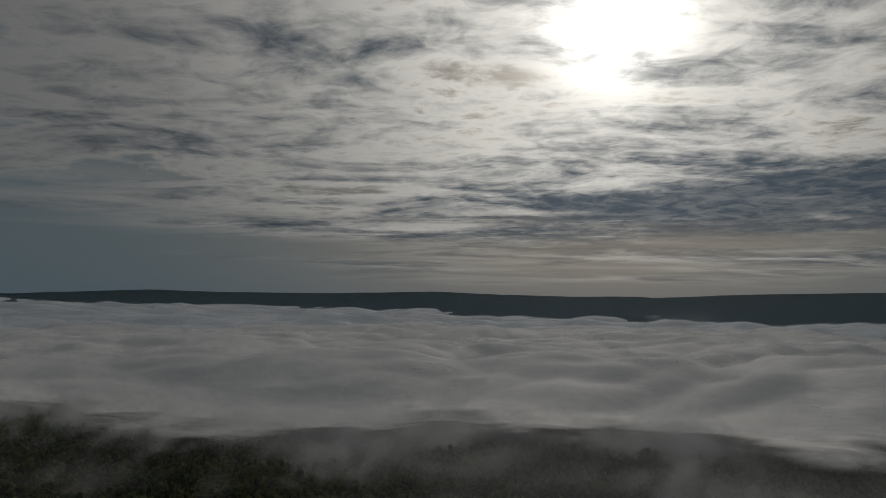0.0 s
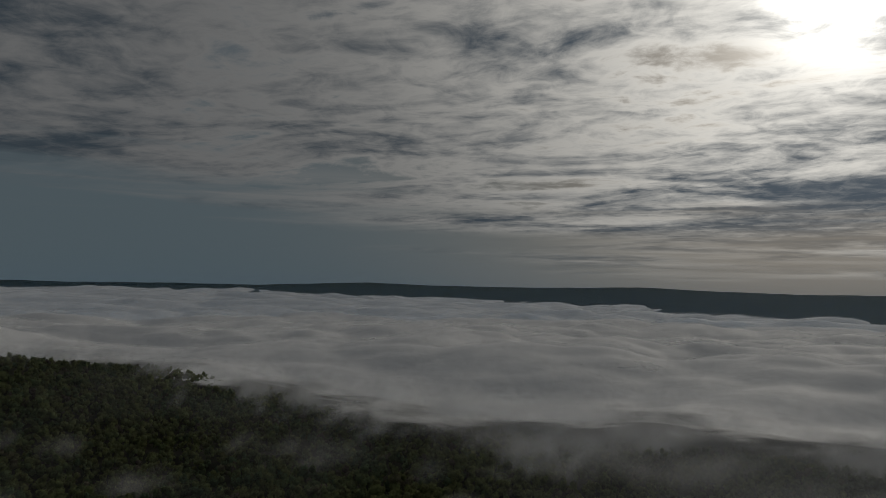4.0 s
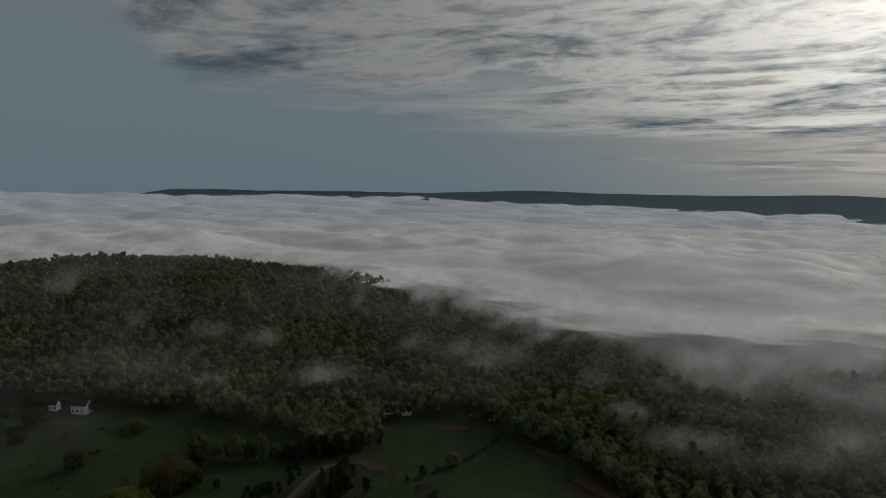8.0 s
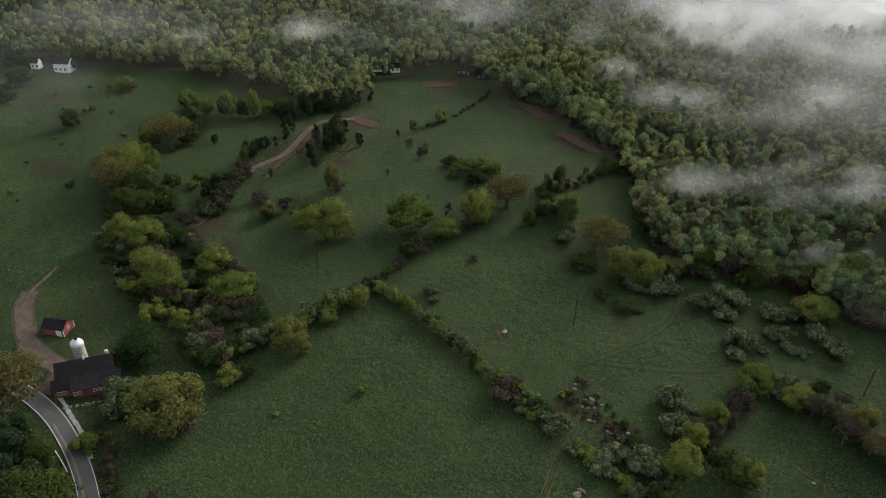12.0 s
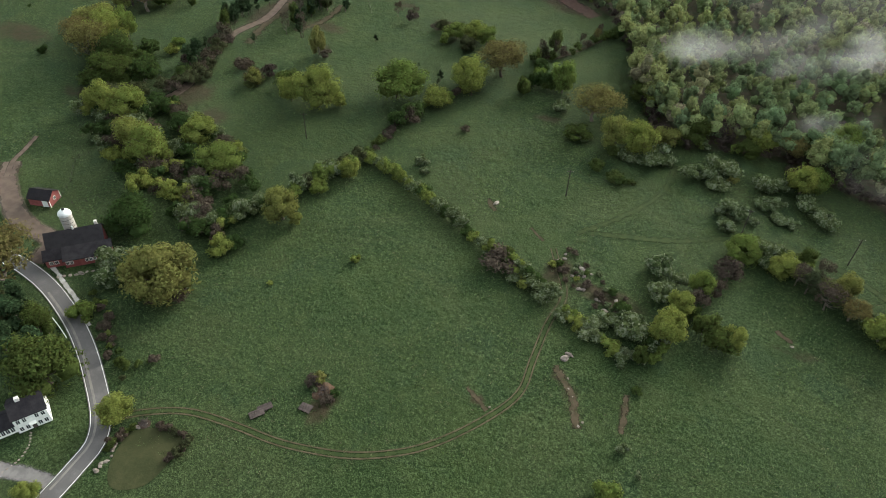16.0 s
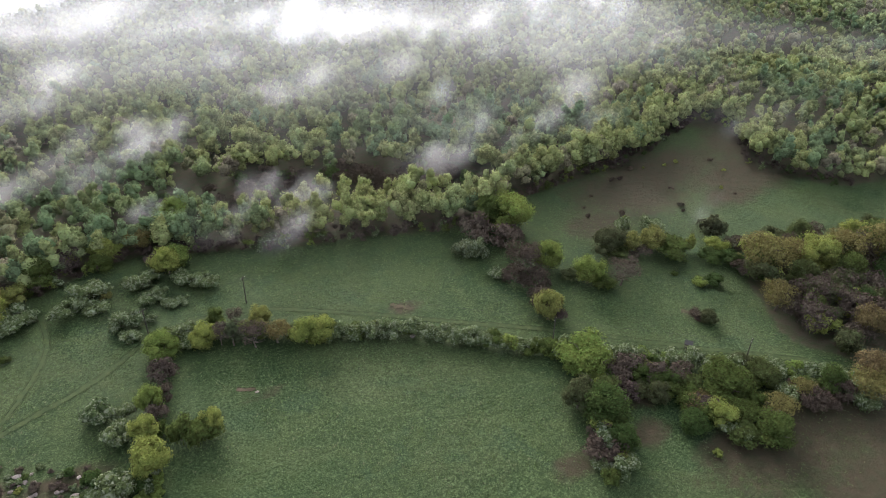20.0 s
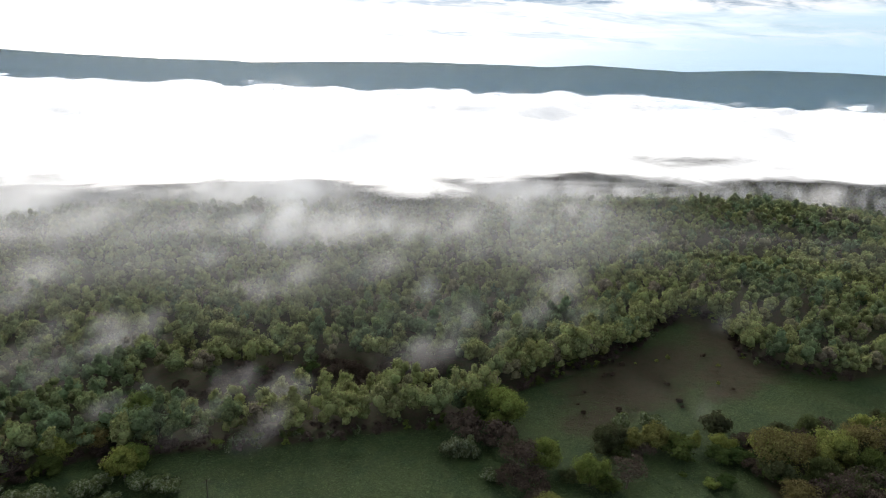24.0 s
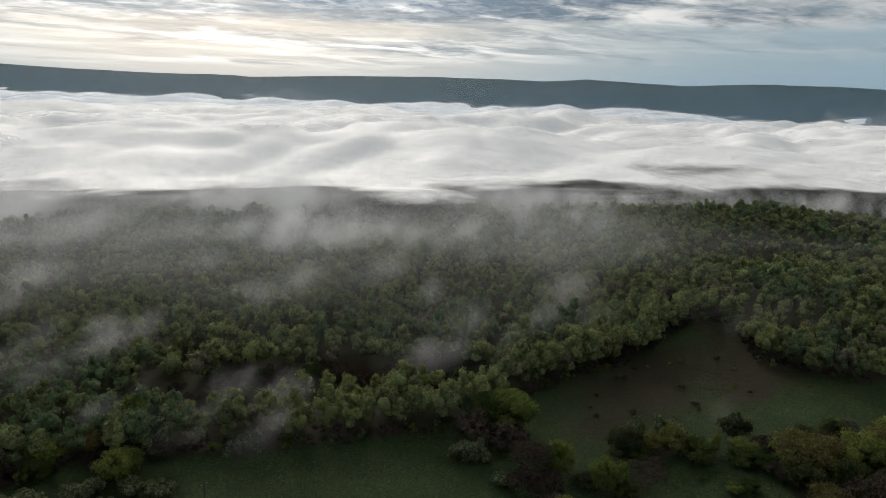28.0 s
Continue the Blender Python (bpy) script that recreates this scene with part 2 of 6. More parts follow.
def mat_mist(name, strength, fine, lo, hi, detail=6.0, weave=0.8, through=0.5, tone=(0.97, 0.97, 0.97, 1), puffs=0.0, forward=0.0, drawn=1.0, fade=1.0):
    """Thin fog: it scatters light both ways and lets part of the view through. 'cover' says where it lies."""
    m, n = material(name)
    p = position(n)
    q = p
    if drawn != 1.0:     # strands along the wind
        side = WIND.orthogonal().normalized()
        q = n.add("ShaderNodeCombineXYZ", X=n.math("MULTIPLY", n.vmath("DOT_PRODUCT", p, tuple(WIND)), drawn),
                  Y=n.vmath("DOT_PRODUCT", p, tuple(side)), Z=n.vmath("DOT_PRODUCT", p, tuple(WIND.cross(side)))).outputs[0]
    puff = n.noise(q, fine, detail, 0.6, 0.8)
    strand = n.noise(n.vmath("ADD", q, (37.0, 11.0, 5.0)), fine * 0.3, 3, 0.5)
    v = n.math("ADD", n.attr("cover"), n.math("MULTIPLY", n.math("SUBTRACT", n.math("ADD", n.math("MULTIPLY", puff, 0.62),
               n.math("MULTIPLY", strand, 0.38)), 0.5), weave))
    a = n.math("MULTIPLY", n.math("POWER", n.ramp(v, lo, hi), fade), strength)
    d = n.add("ShaderNodeBsdfDiffuse", Color=tone, Roughness=0.0)
    if puffs:
        n.put(d, "Normal", bump(n, n.noise(p, 0.030, 5, 0.55, 0.2), 1.0, puffs))
    t = n.add("ShaderNodeBsdfTranslucent", Color=tone)
    body = n.add("ShaderNodeMixShader", Fac=through, i1=d.outputs[0], i2=t.outputs[0])
    if forward:
        shine = n.add("ShaderNodeBsdfGlossy", Color=tone, Roughness=0.75)
        body = n.add("ShaderNodeMixShader", Fac=forward, i1=body.outputs[0], i2=shine.outputs[0])
    clear = n.add("ShaderNodeBsdfTransparent")
    finish(n, n.add("ShaderNodeMixShader", Fac=a, i1=clear.outputs[0], i2=body.outputs[0]).outputs[0])
    return m


def mat_strip(name, a, b, ragged=0.7):
    """A worn track: earth that gives way to the grass along its sides."""
    m, n = material(name)
    p = position(n)
    f, q = n.noise(p, 0.5, 5, 0.6), n.noise(p, 2.6, 5, 0.65)
    col = n.mix(n.ramp(f, 0.35, 0.65), a, b)
    edge = n.math("ADD", n.attr("edge"), n.math("MULTIPLY", n.math("SUBTRACT", n.noise(p, 0.6, 5, 0.7), 0.5), ragged))
    solid = surface(n, col, 0.95, bump(n, q, 0.5, 0.08), 0.1)
    clear = n.add("ShaderNodeBsdfTransparent")
    finish(n, n.add("ShaderNodeMixShader", Fac=n.ramp(edge, 0.45, 0.85), i1=solid, i2=clear.outputs[0]).outputs[0])
    return m


GRASS_A, GRASS_B, GRASS_C = (0.014, 0.027, 0.008), (0.024, 0.037, 0.011), (0.020, 0.034, 0.013)
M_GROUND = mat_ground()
M_RIDGE = mat_plain("wooded_ridge", (0.010, 0.020, 0.014), (0.055, 0.070, 0.040), 0.02, 0.95, 0.25, 0.05, 0, 1.5)
M_FOREST = mat_leaf("forest_leaf", (0.120, 0.166, 0.089), (0.210, 0.230, 0.097), (0.168, 0.143, 0.113), shared=False)
M_SPRING = mat_leaf("spring_leaf", (0.103, 0.140, 0.038), (0.157, 0.179, 0.049), (0.140, 0.138, 0.049))
M_DEEP = mat_leaf("deep_green_leaf", (0.040, 0.065, 0.022), (0.064, 0.084, 0.025), (0.055, 0.059, 0.033))
M_BRONZE = mat_leaf("bronze_leaf", (0.116, 0.096, 0.043), (0.120, 0.111, 0.043), (0.099, 0.073, 0.041))
M_SILVER = mat_leaf("silvery_leaf", (0.069, 0.099, 0.043), (0.092, 0.120, 0.053), (0.110, 0.129, 0.071), fleck=(0.212, 0.239, 0.166))
M_TWIG = mat_leaf("bare_twigs", (0.055, 0.042, 0.033), (0.067, 0.053, 0.042), (0.048, 0.036, 0.033), through=0.1)
M_NEEDLE = mat_leaf("needles", (0.027, 0.046, 0.022), (0.035, 0.054, 0.026), (0.045, 0.053, 0.028), through=0.15)
M_BARK = mat_plain("bark", (0.055, 0.042, 0.032), (0.12, 0.10, 0.085), 1.5, 0.95, 0.6)
M_ASPHALT = mat_plain("asphalt", (0.070, 0.066, 0.068), (0.108, 0.102, 0.102), 0.35, 0.8, 0.3)
M_PATCH = mat_plain("old_asphalt", (0.085, 0.080, 0.080), (0.15, 0.14, 0.13), 0.6, 0.9, 0.3)
M_LINE = mat_plain("road_paint", (0.45, 0.45, 0.45), (0.65, 0.65, 0.63), 0.8, 0.7, 0.1)
M_GRAVEL = mat_strip("gravel", (0.062, 0.046, 0.038), (0.095, 0.072, 0.060), 0.6)
M_DRIVE = mat_strip("grey_gravel", (0.10, 0.095, 0.095), (0.15, 0.14, 0.14), 0.6)
M_RUT = mat_strip("worn_earth", (0.038, 0.034, 0.019), (0.062, 0.053, 0.033), 0.9)
M_SCAR = mat_strip("bare_earth", (0.032, 0.027, 0.016), (0.054, 0.042, 0.028), 2.6)
M_PLOT = mat_strip("tilled_earth", (0.048, 0.029, 0.025), (0.070, 0.044, 0.036), 1.3)
M_PRESSED = mat_strip("pressed_grass", (0.019, 0.031, 0.011), (0.031, 0.042, 0.015), 1.9)
M_GRIT = mat_strip("pale_grit", (0.20, 0.19, 0.18), (0.30, 0.29, 0.28), 1.6)
M_LAWN = mat_plain("thin_lawn", (0.022, 0.026, 0.011), (0.038, 0.039, 0.018), 0.25, 0.95, 0.5, 0.1, 0, 0.1)
M_ROOF = mat_plain("dark_shingle", (0.013, 0.012, 0.015), (0.028, 0.026, 0.029), 0.8, 0.95, 0.4, 0.05)
M_RED = mat_plain("red_boards", (0.16, 0.040, 0.040), (0.24, 0.070, 0.066), 1.2, 0.85, 0.3)
M_WHITE = mat_plain("white_paint", (0.62, 0.62, 0.61), (0.78, 0.78, 0.76), 0.9, 0.7, 0.1)
M_GLASS = mat_plain("window_glass", (0.02, 0.024, 0.028), (0.04, 0.045, 0.05), 0.7, 0.08, 0.0, 0.6)
M_CONCRETE = mat_plain("silo_concrete", (0.28, 0.26, 0.24), (0.46, 0.43, 0.40), 1.1, 0.9, 0.4)
M_METAL = mat_plain("pale_metal", (0.55, 0.56, 0.57), (0.70, 0.71, 0.72), 1.3, 0.45, 0.1, 0.5, 0.3)
M_ROCK = mat_plain("granite", (0.11, 0.09, 0.08), (0.22, 0.19, 0.17), 0.9, 0.9, 0.8, 0.2, 0, 0.15)
M_WOOD = mat_plain("weathered_wood", (0.026, 0.020, 0.020), (0.060, 0.046, 0.044), 1.1, 0.9, 0.5)
M_POLE = mat_plain("pole_wood", (0.022, 0.018, 0.016), (0.045, 0.037, 0.032), 1.6, 0.9, 0.4)
M_WIRE = mat_plain("black_wire", (0.02, 0.02, 0.02), (0.03, 0.03, 0.03), 1.0, 0.6, 0.0)
M_EARTH = mat_plain("red_earth", (0.045, 0.030, 0.020), (0.085, 0.052, 0.036), 0.7, 0.95, 0.7, 0.1, 0, 0.2)
M_BRICK = mat_plain("chimney_masonry", (0.45, 0.42, 0.40), (0.60, 0.57, 0.55), 2.0, 0.9, 0.3)
M_ORANGE = mat_plain("orange_plastic", (0.55, 0.12, 0.05), (0.65, 0.17, 0.07), 1.0, 0.5, 0.1)
M_FOG = mat_mist("fog", 1.0, 0.018, 0.0, 1.0, 6.0, 1.6, 0.25, puffs=6.0, forward=0.34, fade=1.5)
M_VEIL = mat_mist("fog_veil", 0.34, 0.020, 0.1, 1.0, 5.0, 1.1, 0.1)
M_PUFF = mat_mist("fog_puff", 0.24, 0.034, 0.15, 1.35, 6.0, 1.8, 0.3, fade=1.3)
M_WISP = mat_mist("mist", 0.072, 0.048, 0.15, 1.6, 6.0, 2.6, 0.35, (0.92, 0.90, 0.89, 1), drawn=0.8, fade=1.2)
M_THIN = mat_mist("thin_mist", 0.092, 0.014, 0.1, 1.0, 4.0, 0.9, 0.15)
# blue tint stands in for distance haze, put on one added sheet
M_HAZE_SHEET = mat_mist("haze", 0.22, 0.002, 0.0, 1.0, 1.0, 0.1, 0.0, (0.38, 0.66, 0.98, 1))

# ---------------------------------------------------------------- small tools
def vnoise(x, y, seed=0):
    """Smooth noise of two arrays, 0 to 1."""
    xi, yi = np.floor(x).astype(np.int64), np.floor(y).astype(np.int64)
    fx, fy = x - xi, y - yi
    fx, fy = fx * fx * fx * (fx * (fx * 6 - 15) + 10), fy * fy * fy * (fy * (fy * 6 - 15) + 10)

    def corner(i, j):
        k = (i * 374761393 + j * 668265263 + seed * 974711) & 0x7FFFFFFF
        k = ((k ^ (k >> 13)) * 1274126177) & 0x7FFFFFFF
        return ((k ^ (k >> 16)) & 0xFFFFF) / float(0xFFFFF)

    a, b, c, d = corner(xi, yi), corner(xi + 1, yi), corner(xi, yi + 1), corner(xi + 1, yi + 1)
    return (a * (1 - fx) + b * fx) * (1 - fy) + (c * (1 - fx) + d * fx) * fy


def fbm(x, y, octaves=4, seed=0, gain=0.5):
    total, amp, norm = 0.0, 1.0, 0.0
    for k in range(octaves):
        total = total + amp * vnoise(x * 2 ** k, y * 2 ** k, seed + k)
        norm, amp = norm + amp, amp * gain
    return total / norm


def step(v, lo, hi):
    u = np.clip((v - lo) / (hi - lo), 0, 1)
    return u * u * (3 - 2 * u)


def mesh_of(name, verts, faces, mat, smooth=False, **attrs):
    """A mesh from arrays of verts and equal-sized faces."""
    verts, faces = np.asarray(verts, np.float32), np.asarray(faces, np.int32)
    me = bpy.data.meshes.new(name)
    me.vertices.add(len(verts))
    me.vertices.foreach_set("co", verts.ravel())
    k = faces.shape[1]
    me.loops.add(faces.size)
    me.loops.foreach_set("vertex_index", faces.ravel())
    me.polygons.add(len(faces))
    me.polygons.foreach_set("loop_start", np.arange(0, faces.size, k, dtype=np.int32))
    me.polygons.foreach_set("use_smooth", np.full(len(faces), smooth))
    for key, values in attrs.items():
        layer = me.attributes.new(key, "FLOAT", "POINT")
        layer.data.foreach_set("value", np.asarray(values, np.float32).ravel())
    me.materials.append(mat)
    me.update(calc_edges=True)
    return me


def grid_faces(rows, cols, wrap=False):
    i, j = np.meshgrid(np.arange(rows - 1), np.arange(cols if wrap else cols - 1), indexing="ij")
    j2 = (j + 1) % cols
    return np.stack([i * cols + j, i * cols + j2, (i + 1) * cols + j2, (i + 1) * cols + j], -1).reshape(-1, 4)


def part(name, bm, mat, parent, label=""):
    """Links a bmesh as one mesh object under a thing or a part."""
    me = bpy.data.meshes.new(name)
    bm.to_mesh(me)
    bm.free()
    me.materials.append(mat)
    ob = new(name, me)
    ob.parent = parent
    return tagged(ob, label)


def part_of(name, me, parent, label=""):
    ob = new(name, me)
    ob.parent = parent
    return tagged(ob, label)


def thing(name, m, label, category, group="", kind=""):
    ob = new(name)
    ob.empty_display_size = 0.5
    ob.matrix_basis = m
    return tagged(ob, label, category, group, kind)


def box(bm, x0, y0, z0, x1, y1, z1, bevel=0.0):
    r = bmesh.ops.create_cube(bm, size=1.0, matrix=Matrix.LocRotScale(((x0 + x1) / 2, (y0 + y1) / 2, (z0 + z1) / 2), None,
                                                                     (x1 - x0, y1 - y0, z1 - z0)))
    if bevel:
        edges = list({e for v in r["verts"] for e in v.link_edges})
        bmesh.ops.bevel(bm, geom=edges, offset=bevel, segments=1, affect="EDGES")
    return bm


def boxed(*args, bevel=0.0):
    return box(bmesh.new(), *args, bevel=bevel)


def tube(bm, a, b, r0, r1, sides=7):
    a, b = Vector(a), Vector(b)
    turn = (b - a).to_track_quat("Z", "Y").to_matrix().to_4x4()
    bmesh.ops.create_cone(bm, cap_ends=True, segments=sides, radius1=r0, radius2=r1, depth=(b - a).length,
                          matrix=Matrix.Translation((a + b) / 2) @ turn)
    return bm


def spline(points, gap):
    """Points along a smooth line through the given ones, about gap apart."""
    p = [Vector((*q[:2], 0)) for q in points]
    p = [p[0] * 2 - p[1], *p, p[-1] * 2 - p[-2]]
    out = []
    for k in range(1, len(p) - 2):
        n = max(1, round((p[k + 1] - p[k]).length / gap))
        for i in range(n):
            t = i / n
            out.append(0.5 * ((2 * p[k]) + (p[k + 1] - p[k - 1]) * t + (2 * p[k - 1] - 5 * p[k] + 4 * p[k + 1] - p[k + 2]) * t * t
                              + (3 * p[k] - p[k - 1] - 3 * p[k + 1] + p[k + 2]) * t ** 3))
    return out + [p[-2]]


def inside(x, y, poly):
    """Which of the points lie in the polygon."""
    x, y = np.asarray(x, float), np.asarray(y, float)
    res = np.zeros(x.shape, bool)
    for (ax, ay), (bx, by) in zip(poly, poly[1:] + poly[:1]):
        if ay != by:
            res ^= ((ay > y) != (by > y)) & (x < (bx - ax) * (y - ay) / (by - ay) + ax)
    return res


# ---------------------------------------------------------------- the lie of the land
CLEARING = [(330, 95), (269, 119), (243, 124), (230, 150), (240, 166), (246, 184), (236, 192), (206, 184), (186, 180),
            (160, 180), (139, 178), (120, 172), (104, 171), (72, 181), (48, 188), (24, 197), (8, 204), (-14, 196), (-24, 196),
            (-41, 219), (-50, 246), (-66, 272), (-82, 283), (-98, 297), (-114, 307), (-128, 306),
            (-140, 309), (-150, 317), (-162, 327), (-178, 325), (-194, 306), (-199, 290), (-204, 277), (-190, 263), (-201, 240), (-212, 244),
            (-229, 253), (-251, 247), (-273, 249), (-282, 244), (-299, 251), (-312, 236), (-333, 227), (-346, 215), (-372, 205), (-450, 165),
            (-430, 60), (-300, -20), (-220, -140), (-60, -200), (140, -180), (230, -60), (330, 0)]
HOLLOW = [(18, 238), (60, 236), (88, 229), (124, 211), (138, 193), (130, 186), (112, 198), (76, 213), (24, 222)]
BRUSH = [(172, 112), (188, 113), (222, 102), (250, 84), (240, 50), (196, 40), (166, 56), (152, 78)]
SOILS = [(-84, 272, 12, 6), (-93, 277, 9, 7), (-176, 245, 10, 7), (-152, 190, 4, 5), (-122, 232, 8, 3), (-187, 205, 7, 16), (-160, 205, 12, 5), (-143, 238, 6, 4), (-170, 142, 5, 9), (-166, 141, 6, 9), (-198, 122, 12, 4), (26, 126, 7, 2), (139, 99, 3, 3), (70, 140, 6, 4), (-165, 306, 12, 14), (-178, 242, 15, 11), (176, 162, 34, 24), (196, 168, 46, 20), (226, 150, 40, 18), (150, 150, 18, 11), (208, 142, 20, 10), (236, 168, 12, 20),
         (246, 190, 14, 26), (226, 150, 18, 14), (124, 54, 34, 15), (150, 48, 30, 16), (110, 60, 14, 7), (96, 72, 7, 5), (128, 38, 26, 12), (104, 82, 8, 6), (-153, 132, 7, 9),
         (-19, 94, 2.6, 2.6), (-16.5, 91.8, 2.4, 2), (-14.5, 89.5, 2, 2.4), (-12, 85, 1.5, 2.6), (-31, 124, 4, 8), (-18, 121, 12, 4), (-58, 61, 3, 6), (-4, 92.5, 1.1, 3.4), (-3.2, 88.5, 1.1, 3.4), (-32, 79.8, 2.2, 1.3), (-29.8, 78.5, 1.5, 1.3), (-56.5, 139, 2.0, 1.8), (75, 73, 7, 4), (-266, 222, 14, 6),
         (-290, 178, 16, 7), (-250, 140, 16, 8), (-320, 190, 18, 8), (-186, 205, 6, 24), (-60, 188, 8, 3), (92, 210, 40, 5)]


def land(x, y):
    """Height of the ground."""
    x, y = np.asarray(x, float), np.asarray(y, float)
    r = np.hypot(x, y)
    az = np.degrees(np.arctan2(-x, np.maximum(y, 1e-6) if y.ndim == 0 else y))
    h = 46 * np.exp(-((x + 640) ** 2 + (y - 420) ** 2) / (2 * 165 ** 2)) + 16 * np.exp(-((x + 520) ** 2 + (y - 640) ** 2) / (2 * 120 ** 2))
    h = h + 42 * np.exp(-((x + 1040) ** 2 + (y - 640) ** 2) / (2 * 130 ** 2))
    h = h + 17 * np.exp(-((x - 455) ** 2 + (y - 268) ** 2) / (2 * 72 ** 2)) + 10 * np.exp(-((x - 285) ** 2 + (y - 185) ** 2) / (2 * 46 ** 2)) - 10 * np.exp(-((x - 355) ** 2 + (y - 238) ** 2) / (2 * 34 ** 2)) + 9 * np.exp(-((x - 392) ** 2 + (y - 552) ** 2) / (2 * 34 ** 2))
    h = h - 27 * step(r + 0.35 * np.minimum(0, x), 500, 800) + 6 * (fbm(x / 160, y / 160, 3, 5) - 0.5) * step(r, 170, 420)
    h = h + 0.7 * (fbm(x / 30, y / 30, 3, 9) - 0.5)
    return h


def wooded(x, y):
    return ~inside(x, y, CLEARING) | inside(x, y, BRUSH)


def build_ground():
    rad = np.r_[0.0, np.arange(12, 300, 3.2), np.geomspace(300, 4950, 70)]
    ang = np.linspace(0, 2 * np.pi, 420, endpoint=False)
    R, A = np.meshgrid(rad, ang, indexing="ij")
    X, Y = R * np.sin(A), R * np.cos(A)
    w = np.zeros(X.shape)
    for dx, dy in ((0, 0), (3, 0), (-3, 0), (0, 3), (0, -3)):
        w += wooded(X + dx, Y + dy) / 5.0
    s = np.zeros(X.shape)
    for cx, cy, ax, ay in SOILS:
        s = np.maximum(s, 1.15 - 0.75 * np.hypot((X - cx) / ax, (Y - cy) / ay))
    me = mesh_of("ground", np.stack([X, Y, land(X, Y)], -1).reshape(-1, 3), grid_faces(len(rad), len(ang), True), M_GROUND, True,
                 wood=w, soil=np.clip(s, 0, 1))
    tagged(new("ground", me), "uneven green spring meadow with bare earth patches, leaf litter under the woods", "ground", kind="structure")


build_ground()


def ridge_toe(az):
    return 2450 + 1500 * step(az, -14, 16) + 400 * step(az, 20, 40)


def ridge_top(az):
    """Height of the crest, by bearing."""
    crest = np.interp(az, [-100, -70, -64, -61, -56, -50.5, -43.5, -40, -37, -30.5, -25.7, -22.8, -17, -15.5, -11, -5.5, 1, 8.5, 12, 17.5, 23, 29, 34, 40, 46, 54, 62],
                      [128, 133, 136, 145, 145, 130, 147, 132, 136, 138, 131, 127, 111, 117, 115, 123, 142, 132, 131, 135, 148, 130, 113, 104, 92, 70, 60])
    return crest + 3 * (fbm(az / 1.5, az * 0 + 3, 3, 21) - 0.5)


def build_ridge():
    ang = np.arange(-100, 62, 0.22)
    t = np.linspace(0, 1, 46)
    T, A = np.meshgrid(t, ang, indexing="ij")
    toe = ridge_toe(A)
    top = ridge_top(A)
    R = toe - 250 + T * (np.minimum(4930, toe + 1150) - toe + 250)
    X, Y = -R * np.sin(np.radians(A)), R * np.cos(np.radians(A))
    z = -30 + (top + 30) * np.clip(1.06 * T ** 0.75, 0, 1) ** 1.3 * (1 - 0.10 * (fbm(X / 300, Y / 300, 3, 31) - 0.5) * (1 - T))
    z = z + 14 * (fbm(X / 420, Y / 420, 3, 33) - 0.5) * np.sin(np.pi * T) + 0.7 * (vnoise(X / 40, Y / 40, 35) - 0.4) * step(T, 0, 0.1)
    me = mesh_of("ridge", np.stack([X, Y, z], -1).reshape(-1, 3), grid_faces(len(t), len(ang)), M_RIDGE, True)
    tagged(new("far_ridge", me), "long wooded ridge beyond the fog-filled valley", "hill", kind="structure")
    ang = np.arange(24, 62, 0.4)     # a second, lower line of hills at the far end of the valley
    t = np.linspace(0, 1, 10)
    T, A = np.meshgrid(t, ang, indexing="ij")
    R = 4600 + 330 * T
    X, Y = -R * np.sin(np.radians(A)), R * np.cos(np.radians(A))
    z = 20 + (95 + 14 * fbm(A / 5, A * 0, 3, 41) - 10 * step(A, 46, 62)) * T * (1 - step(A, 51, 59)) + 4 * (vnoise(X / 18, Y / 18, 43) - 0.5)
    me = mesh_of("ridge", np.stack([X, Y, z], -1).reshape(-1, 3), grid_faces(len(t), len(ang)), M_RIDGE, False)
    tagged(new("far_hills", me), "low dark hills at the far end of the valley", "hill", kind="structure")


build_ridge()


# ---------------------------------------------------------------- the fog in the valley
def fog_edge(az):
    """Distance at which the fog begins, by bearing."""
    return np.interp(az, [-100, -64, -58, -50, -42, -34, -24, -15, -5, 0, 8, 14, 22, 30, 36, 46, 56, 66, 100],
                     [940, 920, 890, 840, 740, 660, 630, 645, 650, 660, 660, 690, 760, 850, 890, 1000, 1160, 1240, 1300])


def heads(x, y, seed):
    """Soft rounded heads of cloud grown into one another, about one to a unit square; 0 to 1."""
    xi, yi = np.floor(x), np.floor(y)
    total = 0.0
    for i in (-1, 0, 1):
        for j in (-1, 0, 1):
            cx, cy = xi + i, yi + j
            h = lambda k: np.modf(np.abs(np.sin(cx * 127.1 + cy * 311.7 + seed * 17.3 + k * 74.7) * 43758.5453))[0]
            d2 = (cx + h(0) - x) ** 2 + (cy + h(1) - y) ** 2
            total = total + np.exp(4.2 * (0.6 * h(2) - 1.1 * d2))
    return np.clip(np.log(total + 0.03) / 4.2 + 0.40, 0, 1.2) / 1.1


